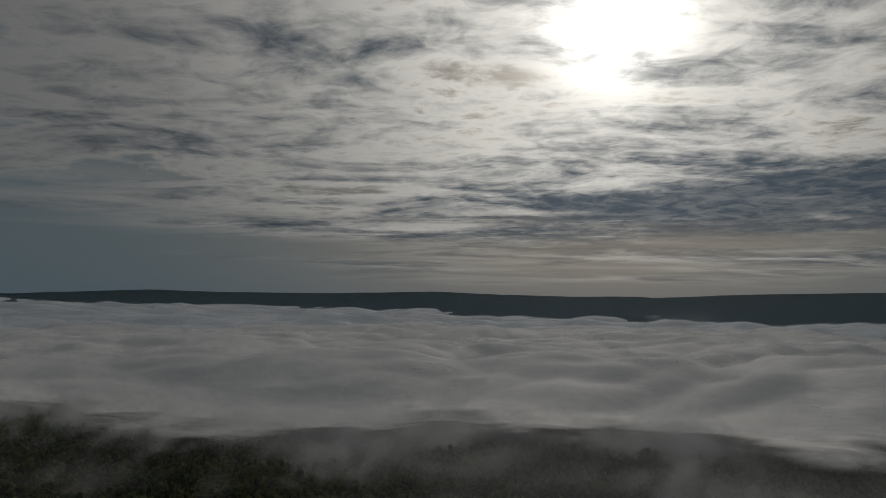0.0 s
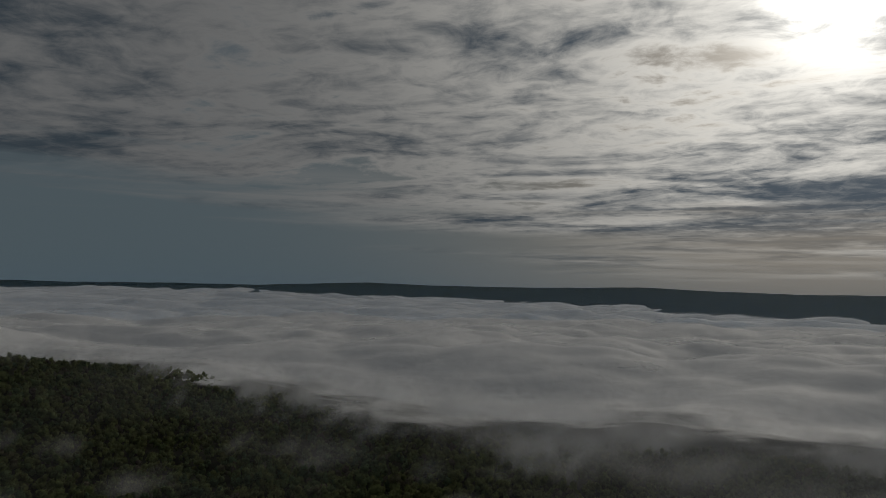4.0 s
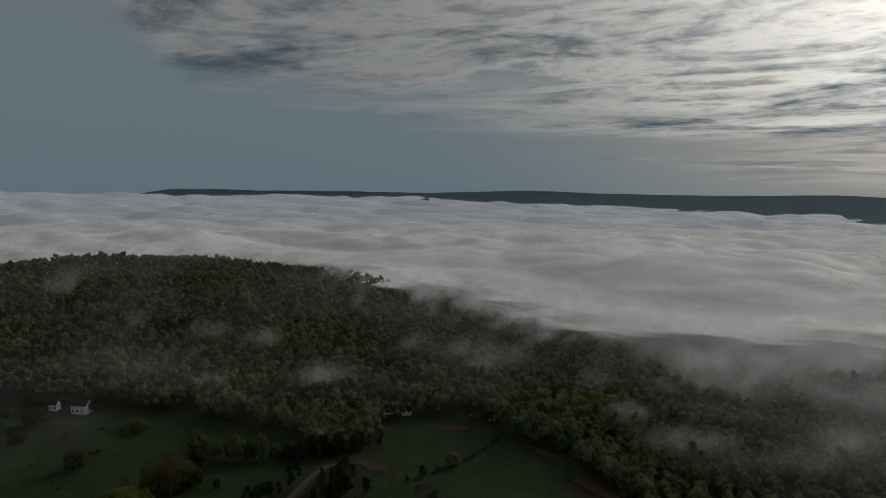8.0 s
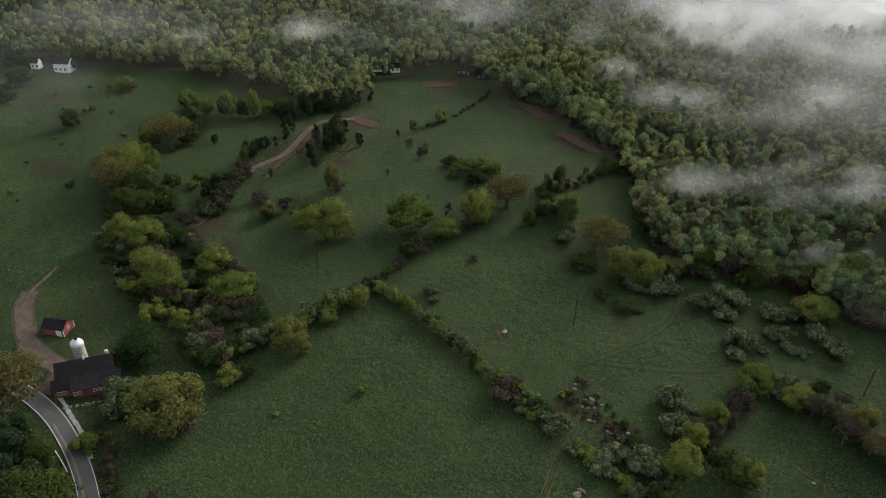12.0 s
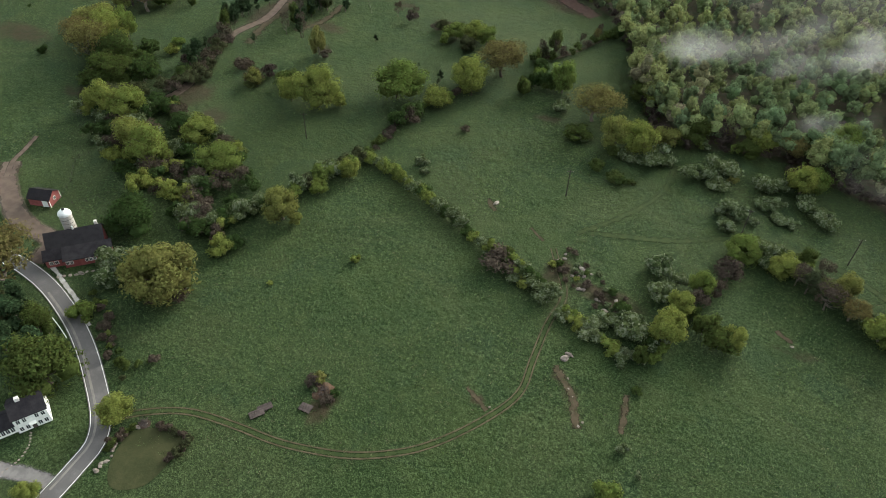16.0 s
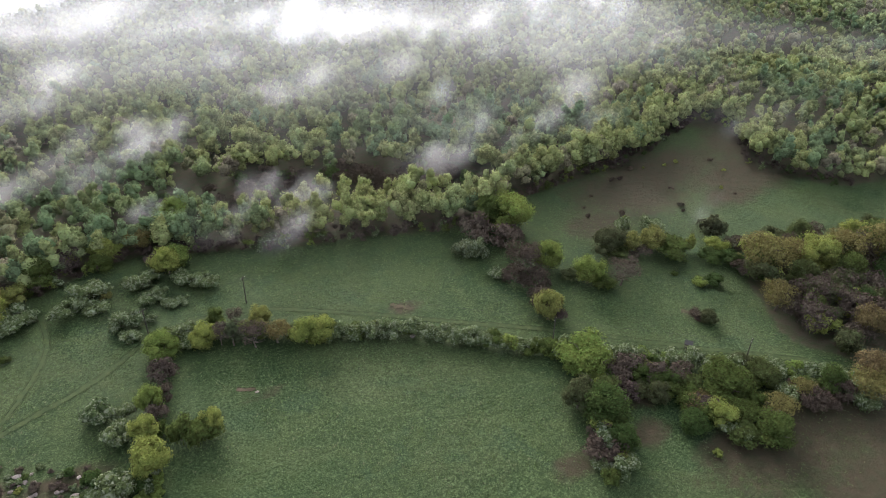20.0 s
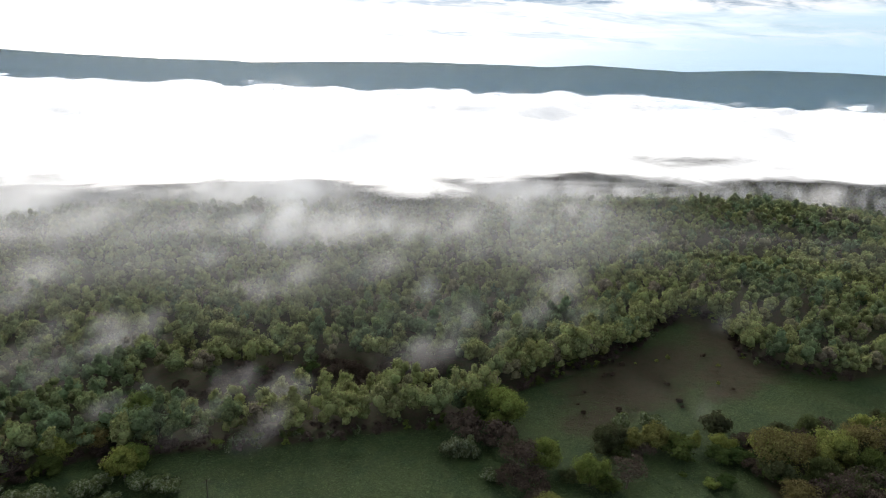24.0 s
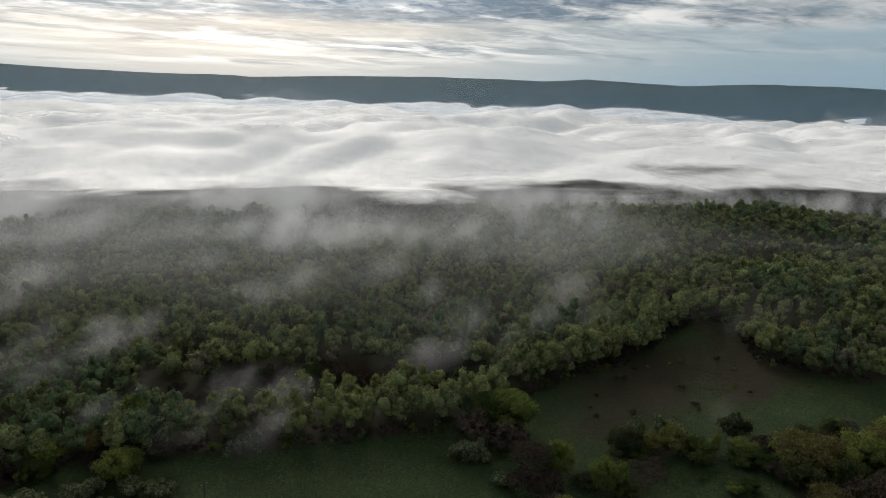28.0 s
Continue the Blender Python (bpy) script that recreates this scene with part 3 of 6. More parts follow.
def fog_top(X, Y, R, A):
    far = 20 + np.maximum(0, R - 2300) * (0.002 + 0.022 * step(A, -8, 34))
    rise = step(R - fog_edge(A), -160, 380)
    ux, uy = X * 0.94 + Y * 0.34, -X * 0.34 + Y * 0.94
    ux, uy = ux + 110 * (fbm(X / 260, Y / 260, 2, 63, 0.3) - 0.5), uy + 110 * (fbm(X / 260, Y / 260, 2, 65, 0.3) - 0.5)
    billow = (heads(ux / 330, uy / 190, 51) - 0.5) * 36 + (heads(ux / 140, uy / 100, 55) - 0.5) * 28
    billow = billow + (heads(ux / 56, uy / 44, 57) - 0.5) * 11 * (1 - 0.5 * step(R, 1200, 3000))
    roll = (fbm(ux / 800, uy / 300, 2, 61) - 0.5) * 30
    low = np.clip(land(X, Y) + 21, 17, 28)
    d = R - fog_edge(A)     # the swollen front of the bank
    front = 17 * np.exp(-((d - 190 - 120 * (fbm(X / 240, Y / 240, 2, 67) - 0.5)) / 120) ** 2) * (0.35 + 0.9 * fbm(X / 170, Y / 170, 2, 69))
    return low + (far - low) * rise + (billow * (1.1 - 0.1 * step(R, 1000, 2400)) + roll) * (0.25 + 0.75 * rise) + front


def discs(rng, pts, radius, lean, loose, stretch=1.0, wind=(0.88, 0.28, 0.36)):
    """Soft scraps of fog, leaning and drawn out with the wind: dense in the middle, nothing at the rim."""
    n = np.array([-0.1 * lean, -lean, 0.85]) + rng.normal(0, loose, pts.shape)
    n /= np.linalg.norm(n, axis=1)[:, None]
    e2 = np.cross(n, np.array(wind) + rng.normal(0, 0.22, n.shape))
    e2 /= np.linalg.norm(e2, axis=1)[:, None] + 1e-9
    e1 = np.cross(e2, n) * stretch
    rows = [pts]
    for ring, k0 in ((0.5, 0.0), (1.0, 0.5)):
        for k in range(8):
            a = 2 * np.pi * (k + k0) / 8
            bend = n * (radius * ring * rng.uniform(-0.12, 0.12, len(pts)))[:, None]
            rows.append(pts + (e1 * math.cos(a) + e2 * math.sin(a)) * (radius * ring)[:, None] + bend)
    v = np.stack(rows, 1)
    f = [(0, 1 + k, 1 + (k + 1) % 8) for k in range(8)]
    for k in range(8):
        f += [(1 + k, 9 + k, 1 + (k + 1) % 8), (9 + k, 9 + (k + 1) % 8, 1 + (k + 1) % 8)]
    faces = (np.array(f)[None] + 17 * np.arange(len(pts))[:, None, None]).reshape(-1, 3)
    return v.reshape(-1, 3), faces, np.array([1.0] + [0.55] * 8 + [-0.55] * 8)


def build_fog():
    bank = thing("fog_bank", pose(0, 0, 0), "thick white morning fog filling the valley, billowing top, ragged edge", "fog", kind="stuff")
    for k, (mat, lift, inset) in enumerate(((M_FOG, 0, 0), (M_VEIL, 4, -60))):
        ang = np.arange(-104, 104, 0.36 if k == 0 else 0.6)
        rad = np.r_[np.geomspace(300, 1500, 260), np.geomspace(1510, 4900, 90)] if k == 0 else np.geomspace(300, 4900, 150)
        R, A = np.meshgrid(rad, ang, indexing="ij")
        X, Y = -R * np.sin(np.radians(A)), R * np.cos(np.radians(A))
        z = fog_top(X, Y, R, A) + lift + (k > 0) * (1.5 + 2 * k) * (fbm(X / 60, Y / 60, 3, 70 + k) - 0.5)
        d = R - fog_edge(A) - inset + 260 * (fbm(X / 85, Y / 85, 3, 77) - 0.5)
        cover = 2.4 * step(d, -420, 150) - 0.7 if k == 0 else -0.4 + 1.4 * step(d, -200, 160) * (0.30 + 0.6 * fbm(X / 100, Y / 80, 3, 80 + k))
        cover = np.minimum(cover, 1.6 * step(-np.abs(A), -102, -90) - 0.4)
        me = mesh_of("fog", np.stack([X, Y, z], -1).reshape(-1, 3), grid_faces(len(rad), len(ang)), mat, True, cover=cover)
        part_of("fog_body" if k == 0 else "fog_veil", me, bank)
    rng = np.random.default_rng(12)
    A = rng.uniform(-70, 70, 3000)     # plumes along the ragged edge
    ahead = rng.normal(-125, 75, len(A))
    R = fog_edge(A) + ahead
    X, Y = -R * np.sin(np.radians(A)), R * np.cos(np.radians(A))
    keep = fbm(X / 75, Y / 75, 3, 88) > 0.52 - 0.16 * step(ahead, -220, -20)
    X, Y, R, A, ahead = X[keep], Y[keep], R[keep], A[keep], ahead[keep]
    size = rng.uniform(10, 26, len(X)) * (0.7 + 0.6 * step(ahead, -220, 0))
    z = np.maximum(land(X, Y), -8) + rng.uniform(8, 20, len(X)) + 10 * step(ahead, -160, 20)
    A2, R2 = rng.uniform(-70, 70, 260), rng.uniform(0, 1, 260) ** 1.5     # and heads of cloud over the billows
    R2 = fog_edge(A2) + 60 + 1500 * R2
    X2, Y2 = -R2 * np.sin(np.radians(A2)), R2 * np.cos(np.radians(A2))
    top = fog_top(X2, Y2, R2, A2)
    high = top > 8 + 22 * (fbm(X2 / 60, Y2 / 60, 2, 89) - 0.2)
    X, Y, z = np.r_[X, X2[high]], np.r_[Y, Y2[high]], np.r_[z, top[high] + rng.uniform(-8, 8, high.sum())]
    size = np.r_[size, (rng.uniform(16, 38, len(A2)) * (1 + R2 / 1800))[high]]
    v, f, c = discs(rng, np.stack([X, Y, z], -1), size, 1.5, 0.18, 1.5, tuple(WIND))
    part_of("fog_scraps", mesh_of("scraps", v, f, M_PUFF, True, cover=np.tile(c, len(X))), bank)


build_fog()


def build_mist(name, wisps, seed, much):
    """Shreds of mist over the treetops: plumes of soft scraps, drawn out and lifted by the wind."""
    rng = np.random.default_rng(seed)
    P, S = [], []
    for x, y, a, b, turn, dens in wisps:
        c, s = math.cos(radians(turn)), math.sin(radians(turn))
        plumes = max(2, int(a / 9))
        for k in range(plumes):
            u0, v0 = rng.uniform(-0.9, 0.9) * a, rng.normal(0, 0.4) * b
            m = max(3, int(dens * much * 34 / plumes * rng.uniform(0.6, 1.4)))
            t = rng.uniform(0, 1, m) ** 1.2
            reach = rng.uniform(0.8, 1.8) * b
            u, v = u0 + rng.normal(0, 0.22, m) * a, v0 + rng.normal(0, 0.26, m) * b
            h = 6 + rng.uniform(0, 0.3, m) * b + t * reach * 0.6
            P.append(np.stack([x + u * c - v * s + WIND.x * (t - 0.4) * reach * 1.2, y + u * s + v * c + WIND.y * (t - 0.4) * reach * 1.2, h], -1))
            S.append(rng.uniform(0.60, 1.5, m) * min(b, 22.0) * (1 - 0.3 * t))
    P, S = np.concatenate(P), np.concatenate(S)
    P[:, 2] += land(P[:, 0], P[:, 1])
    v, f, c = discs(rng, P, S, 1.7, 0.20, 1.5, tuple(WIND))
    tagged(new(name, mesh_of("mist", v, f, M_WISP, True, cover=np.tile(c, len(S)))), "thin drifting shreds of white mist over the treetops", "mist", kind="stuff")


# x, y, half length, half width, bearing of its length, density
WISPS_EAST = [(45, 184, 10.2, 6.4, -5, 0.35), (20, 216, 4.2, 5.5, -5, 0.3), (71, 207, 23.1, 7.2, -5, 0.5), (182, 130, 7.9, 5.7, -5, 0.1), (117, 202, 12.2, 8.5, -5, 0.6),
              (147, 211, 15.6, 12.2, -5, 0.9), (179, 195, 13.7, 11.3, -5, 0.5), (26, 275, 16.5, 9.8, -5, 0.6), (180, 221, 19.5, 16.1, -5, 0.9), (250, 161, 15.3, 6.2, -5, 0.22),
              (90, 297, 15.7, 11.5, -5, 0.6), (126, 309, 22.5, 12.3, -5, 0.6), (3, 366, 21.3, 12.7, -5, 0.6)]
WISPS_EDGE = [(282, 268, 22.8, 10.7, -5, 0.35), (185, 360, 30.3, 14.1, -5, 0.8), (150, 386, 31, 15.9, -5, 0.9), (236, 352, 28.2, 13.2, -5, 0.7), (86, 416, 38.8, 14.7, -5, 0.8),
              (7, 449, 33.4, 13.9, -5, 0.6), (297, 356, 42.3, 14.4, -5, 0.8), (42, 470, 46.7, 12.8, -5, 0.55), (136, 485, 37.4, 16.5, -5, 0.8), (210, 469, 42.3, 14.9, -5, 0.8),
              (325, 430, 26.7, 11.7, -5, 0.5), (279, 463, 40.1, 14.7, -5, 0.8), (81, 549, 50.1, 14, -5, 0.7), (33, 582, 47.8, 13.7, -5, 0.7), (420, 411, 43.6, 17, -5, 0.8),
              (468, 361, 19.5, 9.6, -5, 0.45), (393, 457, 44.6, 15.3, -5, 0.9), (540, 283, 30.2, 19.9, -5, 0.7),
              (476, 488, 46, 19, -5, 1.1), (556, 408, 42, 18, -5, 0.9), (372, 528, 44, 18, -5, 0.9), (300, 536, 40, 17, -5, 0.8), (210, 552, 44, 17, -5, 0.8)]
WISPS_WEST = [(-532, 313, 28, 18, 20, 0.79), (-363, 338, 30, 16, 30, 0.84), (-304, 268, 16, 8, 60, 0.53), (-258, 316, 28, 15, 40, 0.79),
              (-240, 409, 28, 16, 30, 0.70), (-256, 624, 41, 21, 10, 0.79), (-155, 501, 49, 25, 15, 1.01), (-105, 467, 43, 23, 20, 0.97),
              (-44, 420, 43, 23, 30, 0.97), (-15, 506, 49, 33, 30, 0.97), (-56, 330, 33, 13, 45, 0.70), (-20, 322, 30, 13, 40, 0.70)]
WISPS_NORTH = [(19, 257, 17, 9, 35, 0.85), (-183, 397, 29, 17, 30, 0.81), (-429, 317, 17, 10, 20, 0.63), (-90, 352, 26, 12, 45, 0.63),
               (-140, 560, 51, 29, 10, 0.99), (-41, 578, 51, 29, 10, 0.99), (30, 532, 48, 29, 20, 0.95), (30, 440, 37, 19, 35, 0.81),
               (30, 198, 15, 7, 30, 0.28), (-20, 250, 22, 10, 40, 0.72), (-300, 640, 51, 17, 5, 0.72), (-330, 560, 34, 17, 20, 0.63)]
for name, group, seed, much in (("mist_east", WISPS_EAST, 201, 0.95), ("mist_edge", WISPS_EDGE, 301, 1.6), ("mist_west", WISPS_WEST, 401, 1.1), ("mist_north", WISPS_NORTH, 501, 0.95)):
    build_mist(name, group, seed, much)


def build_thin_mist():
    rad, ang = np.linspace(150, 900, 70), np.arange(-74, 72, 1.2)
    R, A = np.meshgrid(rad, ang, indexing="ij")
    X, Y = -R * np.sin(np.radians(A)), R * np.cos(np.radians(A))
    V, F, C = [], [], []
    for k in range(3):
        V.append(np.stack([X, Y, land(X, Y) + 15 + 5 * k + 5 * (fbm(X / 40, Y / 40, 3, 90 + k) - 0.5)], -1).reshape(-1, 3))
        F.append(grid_faces(len(rad), len(ang)) + k * R.size)
        C.append((0.85 * step(R, 160, 430) * step(-np.abs(A), -74, -66) * (1 - 0.6 * step(A, -12, 20)) * (0.45 + 0.55 * step(A, -56, -38)) - 0.1 + 0.5 * (fbm(X / 80, Y / 80, 3, 95 + k) - 0.5)).ravel())
    me = mesh_of("thin_mist", np.concatenate(V), np.concatenate(F), M_THIN, True, cover=np.concatenate(C))
    tagged(new("thin_mist", me), "faint damp mist lying over the treetops", "mist", kind="stuff")


build_thin_mist()


def build_haze_sheet():
    """Distance haze painted as a blue see-through sheet, before the far ridge."""
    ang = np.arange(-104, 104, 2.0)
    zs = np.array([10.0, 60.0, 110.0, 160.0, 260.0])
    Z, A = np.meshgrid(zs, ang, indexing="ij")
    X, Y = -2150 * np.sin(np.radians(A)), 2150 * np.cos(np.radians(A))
    me = mesh_of("haze", np.stack([X, Y, Z], -1).reshape(-1, 3), grid_faces(len(zs), len(ang)), M_HAZE_SHEET, True, cover=0.9 - 0.9 * step(Z, 60, 250))
    tagged(new("valley_haze", me), "see-through blue sheet painted as haze over the valley", "haze", kind="stuff")


build_haze_sheet()

# ---------------------------------------------------------------- woods
ICO = bmesh.new()
bmesh.ops.create_icosphere(ICO, subdivisions=1, radius=1.0)
ICO_V = np.array([v.co[:] for v in ICO.verts])
ICO_F = np.array([[v.index for v in f.verts] for f in ICO.faces])
ICO.free()


def leaves_at(rng, pts, normals, size):
    """One small three-cornered leaf cluster at each point."""
    n = normals + rng.normal(0, 0.45, normals.shape)
    n /= np.linalg.norm(n, axis=1)[:, None]
    e1 = np.cross(n, rng.normal(0, 1, n.shape))
    e1 /= np.linalg.norm(e1, axis=1)[:, None] + 1e-9
    e2 = np.cross(n, e1)
    out = []
    for k in range(3):
        a = 2 * np.pi * k / 3 + rng.uniform(-0.4, 0.4, len(pts))
        r = size * rng.uniform(0.7, 1.3, len(pts))
        out.append(pts + e1 * (np.cos(a) * r)[:, None] + e2 * (np.sin(a) * r)[:, None])
    return np.stack(out, 1).reshape(-1, 3), np.arange(3 * len(pts)).reshape(-1, 3)


def crown(rng, radius, low, high, lumps, per, size, core=0.72, cone=0.0, open_up=0.0):
    """Verts and triangles of a crown of many leaf clusters, set on lumps of uneven size."""
    V, F, n = [], [], 0
    mid, half = (low + high) / 2, (high - low) / 2
    for k in range(lumps):
        d = rng.normal(0, 1, 3)
        d /= np.linalg.norm(d)
        if d[2] < -0.8:
            d[2] *= -0.6
        far = rng.uniform(0.38, 0.74)
        c = np.array([d[0] * radius * far, d[1] * radius * far, mid + d[2] * half * far])
        c[:2] *= 1 - cone * (c[2] - low) / (high - low)
        r = radius * rng.uniform(0.30, 0.50) * (1 - 0.6 * cone * (c[2] - low) / (high - low))
        q = rng.normal(0, 1, (per, 3))
        q /= np.linalg.norm(q, axis=1)[:, None]
        q[:, 2] = np.where(q[:, 2] < -0.45, -q[:, 2], q[:, 2])
        out = (c - np.array([0, 0, mid])) / radius
        q = q + out * 0.8
        q /= np.linalg.norm(q, axis=1)[:, None]
        p = c + q * r * rng.uniform(0.72, 1.12, (per, 1)) * np.array([1, 1, min(1.25, max(0.8, half / radius))])
        v, f = leaves_at(rng, p, q, size)
        V.append(v)
        F.append(f + n)
        n += len(v)
        if core:
            v = ICO_V * r * core * rng.uniform(0.85, 1.1, (len(ICO_V), 1)) + c
            V.append(v)
            F.append(ICO_F + n)
            n += len(v)
    return np.concatenate(V), np.concatenate(F)


def trunk_mesh(rng, height, base, reach, limbs):
    bm = bmesh.new()
    p, r = Vector((0, 0, -0.3)), base
    for k in range(3):
        q = p + Vector((rng.uniform(-0.25, 0.25), rng.uniform(-0.25, 0.25), height / 3))
        tube(bm, p, q, r, r * 0.72, 7)
        p, r = q, r * 0.72
    for k in range(limbs):
        a = 2 * math.pi * k / limbs + rng.uniform(-0.4, 0.4)
        z = height * rng.uniform(0.4, 0.9)
        tip = Vector((math.cos(a) * reach * 0.6, math.sin(a) * reach * 0.6, z + reach * rng.uniform(0.3, 0.7)))
        tube(bm, (0, 0, z), tip, base * 0.4, base * 0.16, 5)
        tube(bm, tip, tip + Vector((math.cos(a + 0.6) * reach * 0.3, math.sin(a + 0.6) * reach * 0.3, reach * 0.3)), base * 0.16, base * 0.05, 4)
    return bm


def build_woods():
    """The closed woods round the meadows: too many trees to count."""
    rng = np.random.default_rng(5)
    kinds = []
    for k in range(14):     # seven near kinds, seven plainer ones for the distance
        R = rng.uniform(3.9, 5.2) * (1 if k < 7 else 1.12)
        H = rng.uniform(11.0, 14.5)
        kinds.append(crown(rng, R, H * 0.10, H, 9 if k < 7 else 5, 30 if k < 7 else 12, 0.40 if k < 7 else 0.66, 0.92, 0.7 if k % 7 == 3 else 0.18 * (k % 3)))
    spots = []
    for gap, lo, hi in ((6.9, 60, 353), (7.4, 348, 664), (9.6, 656, 1100)):
        g = np.arange(-1300, 1300, gap)
        X, Y = np.meshgrid(g, g)
        X, Y = (X + rng.uniform(-0.42, 0.42, X.shape) * gap).ravel(), (Y + rng.uniform(-0.42, 0.42, Y.shape) * gap).ravel()
        r, az = np.hypot(X, Y), np.degrees(np.arctan2(-X, Y))
        ok = (r >= lo) & (r < hi) & (az > -72) & (az < 70) & wooded(X, Y)
        ok &= (r < fog_edge(az) + 110 + 220 * step(az, 16, 30)) & ~inside(X, Y, BRUSH)
        ok &= ~((np.abs(X + 206) < 14) & (np.abs(Y - 304) < 11)) & ~((np.abs(X + 347) < 16) & (np.abs(Y - 211) < 9)) & ~((np.abs(X + 162) < 14) & (np.abs(Y - 324) < 9))
        ok &= ~((np.abs(X - 92) < 44) & (np.abs(Y - 212 + 0.12 * (X - 92)) < 4)) & ~(np.hypot(X - 135, Y - 517) < 12) & ~(np.hypot(X - 600, Y - 412) < 34)
        spots.append(np.stack([X[ok], Y[ok]], 1))
    for k in range(len(spots)):     # a wet hollow behind the front row stays open
        spots[k] = spots[k][~inside(spots[k][:, 0], spots[k][:, 1], HOLLOW)]
    edge = [q for q in spline(CLEARING[1:46], 4.6)]     # the wood's close front row
    front = np.array([[q.x, q.y] for q in edge]) + rng.normal(0, 1.3, (len(edge), 2))
    spots.append(front * (1 + 6.0 / np.hypot(front[:, 0], front[:, 1]))[:, None])
    spots = np.concatenate(spots)
    z = land(spots[:, 0], spots[:, 1])
    kind = rng.integers(0, 7, len(spots)) + 7 * (np.hypot(spots[:, 0], spots[:, 1]) > 352)
    scale = rng.uniform(0.72, 1.18, len(spots)) * (0.75 + 0.5 * fbm(spots[:, 0] / 70, spots[:, 1] / 70, 2, 15))
    fogged = np.hypot(spots[:, 0], spots[:, 1]) - fog_edge(np.degrees(np.arctan2(-spots[:, 0], spots[:, 1])))
    scale *= 1 - 0.25 * step(fogged, -40, 40)
    brush = inside(spots[:, 0], spots[:, 1], BRUSH)
    scale[brush] *= 0.78
    tone = np.clip(fbm(spots[:, 0] / 60, spots[:, 1] / 60, 3, 17) * 0.9 - 0.05 + rng.normal(0, 0.17, len(spots)), 0, 1)
    tone = np.where(rng.uniform(0, 1, len(spots)) < 0.07, rng.uniform(0.85, 1, len(spots)), np.minimum(tone, 0.8))
    tone[brush] = rng.uniform(0.0, 1.0, brush.sum())
    turn = rng.uniform(0, 2 * np.pi, len(spots))
    print("woods", len(spots))
    # three stretches, by bearing
    az = np.degrees(np.arctan2(-spots[:, 0], spots[:, 1]))
    for name, lo, hi in (("woods_east", -90, -18), ("woods_north", -18, 22), ("woods_west", 22, 90)):
        V, F, T, n = [], [], [], 0
        for k, (v, f) in enumerate(kinds):
            for i in np.nonzero((kind == k) & (az >= lo) & (az < hi))[0]:
                c, s = math.cos(turn[i]) * scale[i], math.sin(turn[i]) * scale[i]
                w = np.empty_like(v)
                w[:, 0] = v[:, 0] * c - v[:, 1] * s + spots[i, 0]
                w[:, 1] = v[:, 0] * s + v[:, 1] * c + spots[i, 1]
                w[:, 2] = v[:, 2] * scale[i] + z[i] - 0.4
                V.append(w)
                F.append(f + n)
                T.append(np.full(len(v), tone[i]))
                n += len(v)
        me = mesh_of(name, np.concatenate(V), np.concatenate(F), M_FOREST, True, tint=np.concatenate(T))
        print(name, len(me.polygons))
        tagged(new(name, me), "dense spring woodland in fresh yellow-green and dull green leaf", "woods", kind="stuff")


build_woods()


# ---------------------------------------------------------------- single trees and shrubs
def proto(name, label, category, group, leaf, trunk_args, crown_args, seed):
    """The first of its kind, far below the camera's path and out of sight until copied."""
    rng = np.random.default_rng(seed)
    ob = thing(name, pose(0, 0, 0), label, category, group)
    if trunk_args:
        part("trunk" if category == "tree" else "stems", trunk_mesh(random.Random(seed), *trunk_args), M_BARK, ob)
    v, f = crown(rng, *crown_args)
    part_of("crown", mesh_of("crown", v, f, leaf, True), ob)
    return ob


USED = set()


def plant(ob, x, y, size, tall=1.0, rng=random, exact=False):
    """Puts the first of a kind in its place, and copies of it after that."""
    if exact:
        pass
    elif ob["category"] == "tree":
        size = size * (1.3 if ob.name.startswith("conifer") else 1.4 + 0.5 * float(step(size, 0.45, 0.9)))
    else:
        size = size * 1.7
    m = pose(x, y, float(land(np.array(float(x)), np.array(float(y)))) - 0.05, 0, 0, rng.uniform(0, 360)) @ Matrix.Diagonal((size, size, size * tall, 1))
    if ob.name in USED:
        return copy_thing(ob, m @ Matrix.Diagonal(tuple(1 / v for v in ob.scale) + (1,)))
    USED.add(ob.name)
    ob.matrix_basis = m
    return ob


# crowns are about 5 m in radius and 11 m high at size 1
T_SPRING = [proto("tree", "broad tree in fresh yellow-green spring leaf", "tree", "trees of the meadows", M_SPRING, (4.0, 0.32, 3.6, 6),
                  (4.2, -0.6, 9.4, 26, 120, 0.23, 0.75), 11 + k) for k in range(3)]
T_GREEN = [proto("tree", "rounded tree in mid-green leaf", "tree", "trees of the meadows", M_DEEP, (4.0, 0.32, 3.6, 6),
                 (4.1, -0.6, 9.2, 26, 120, 0.23, 0.75), 21 + k) for k in range(2)]
T_BRONZE = [proto("tree", "tree in bronze-brown new leaf", "tree", "trees of the meadows", M_BRONZE, (4.2, 0.34, 3.8, 8),
                  (4.5, 1.4, 9.2, 24, 110, 0.20, 0.3), 31)]
T_BARE = [proto("tree", "leafless tree with a haze of brown twigs", "tree", "trees of the meadows", M_TWIG, (4.4, 0.26, 3.4, 9),
                (3.6, 2.0, 10.0, 13, 80, 0.24, 0.0), 35)]
T_CEDAR = [proto("conifer", "dark narrow cedar by the farm lane", "tree", "conifers", M_NEEDLE, (5.0, 0.2, 0.8, 5),
                 (2.3, 0.4, 9.5, 14, 90, 0.34, 0.75, 0.85), 41 + k) for k in range(2)]
S_SILVER = [proto("shrub", "silvery flowering shrub with a lumpy crown", "shrub", "shrubs of the hedges and meadows", M_SILVER, (0.8, 0.10, 1.2, 5),
                  (2.5, 0.1, 3.1, 12, 66, 0.24, 0.78), 51 + k) for k in range(3)]
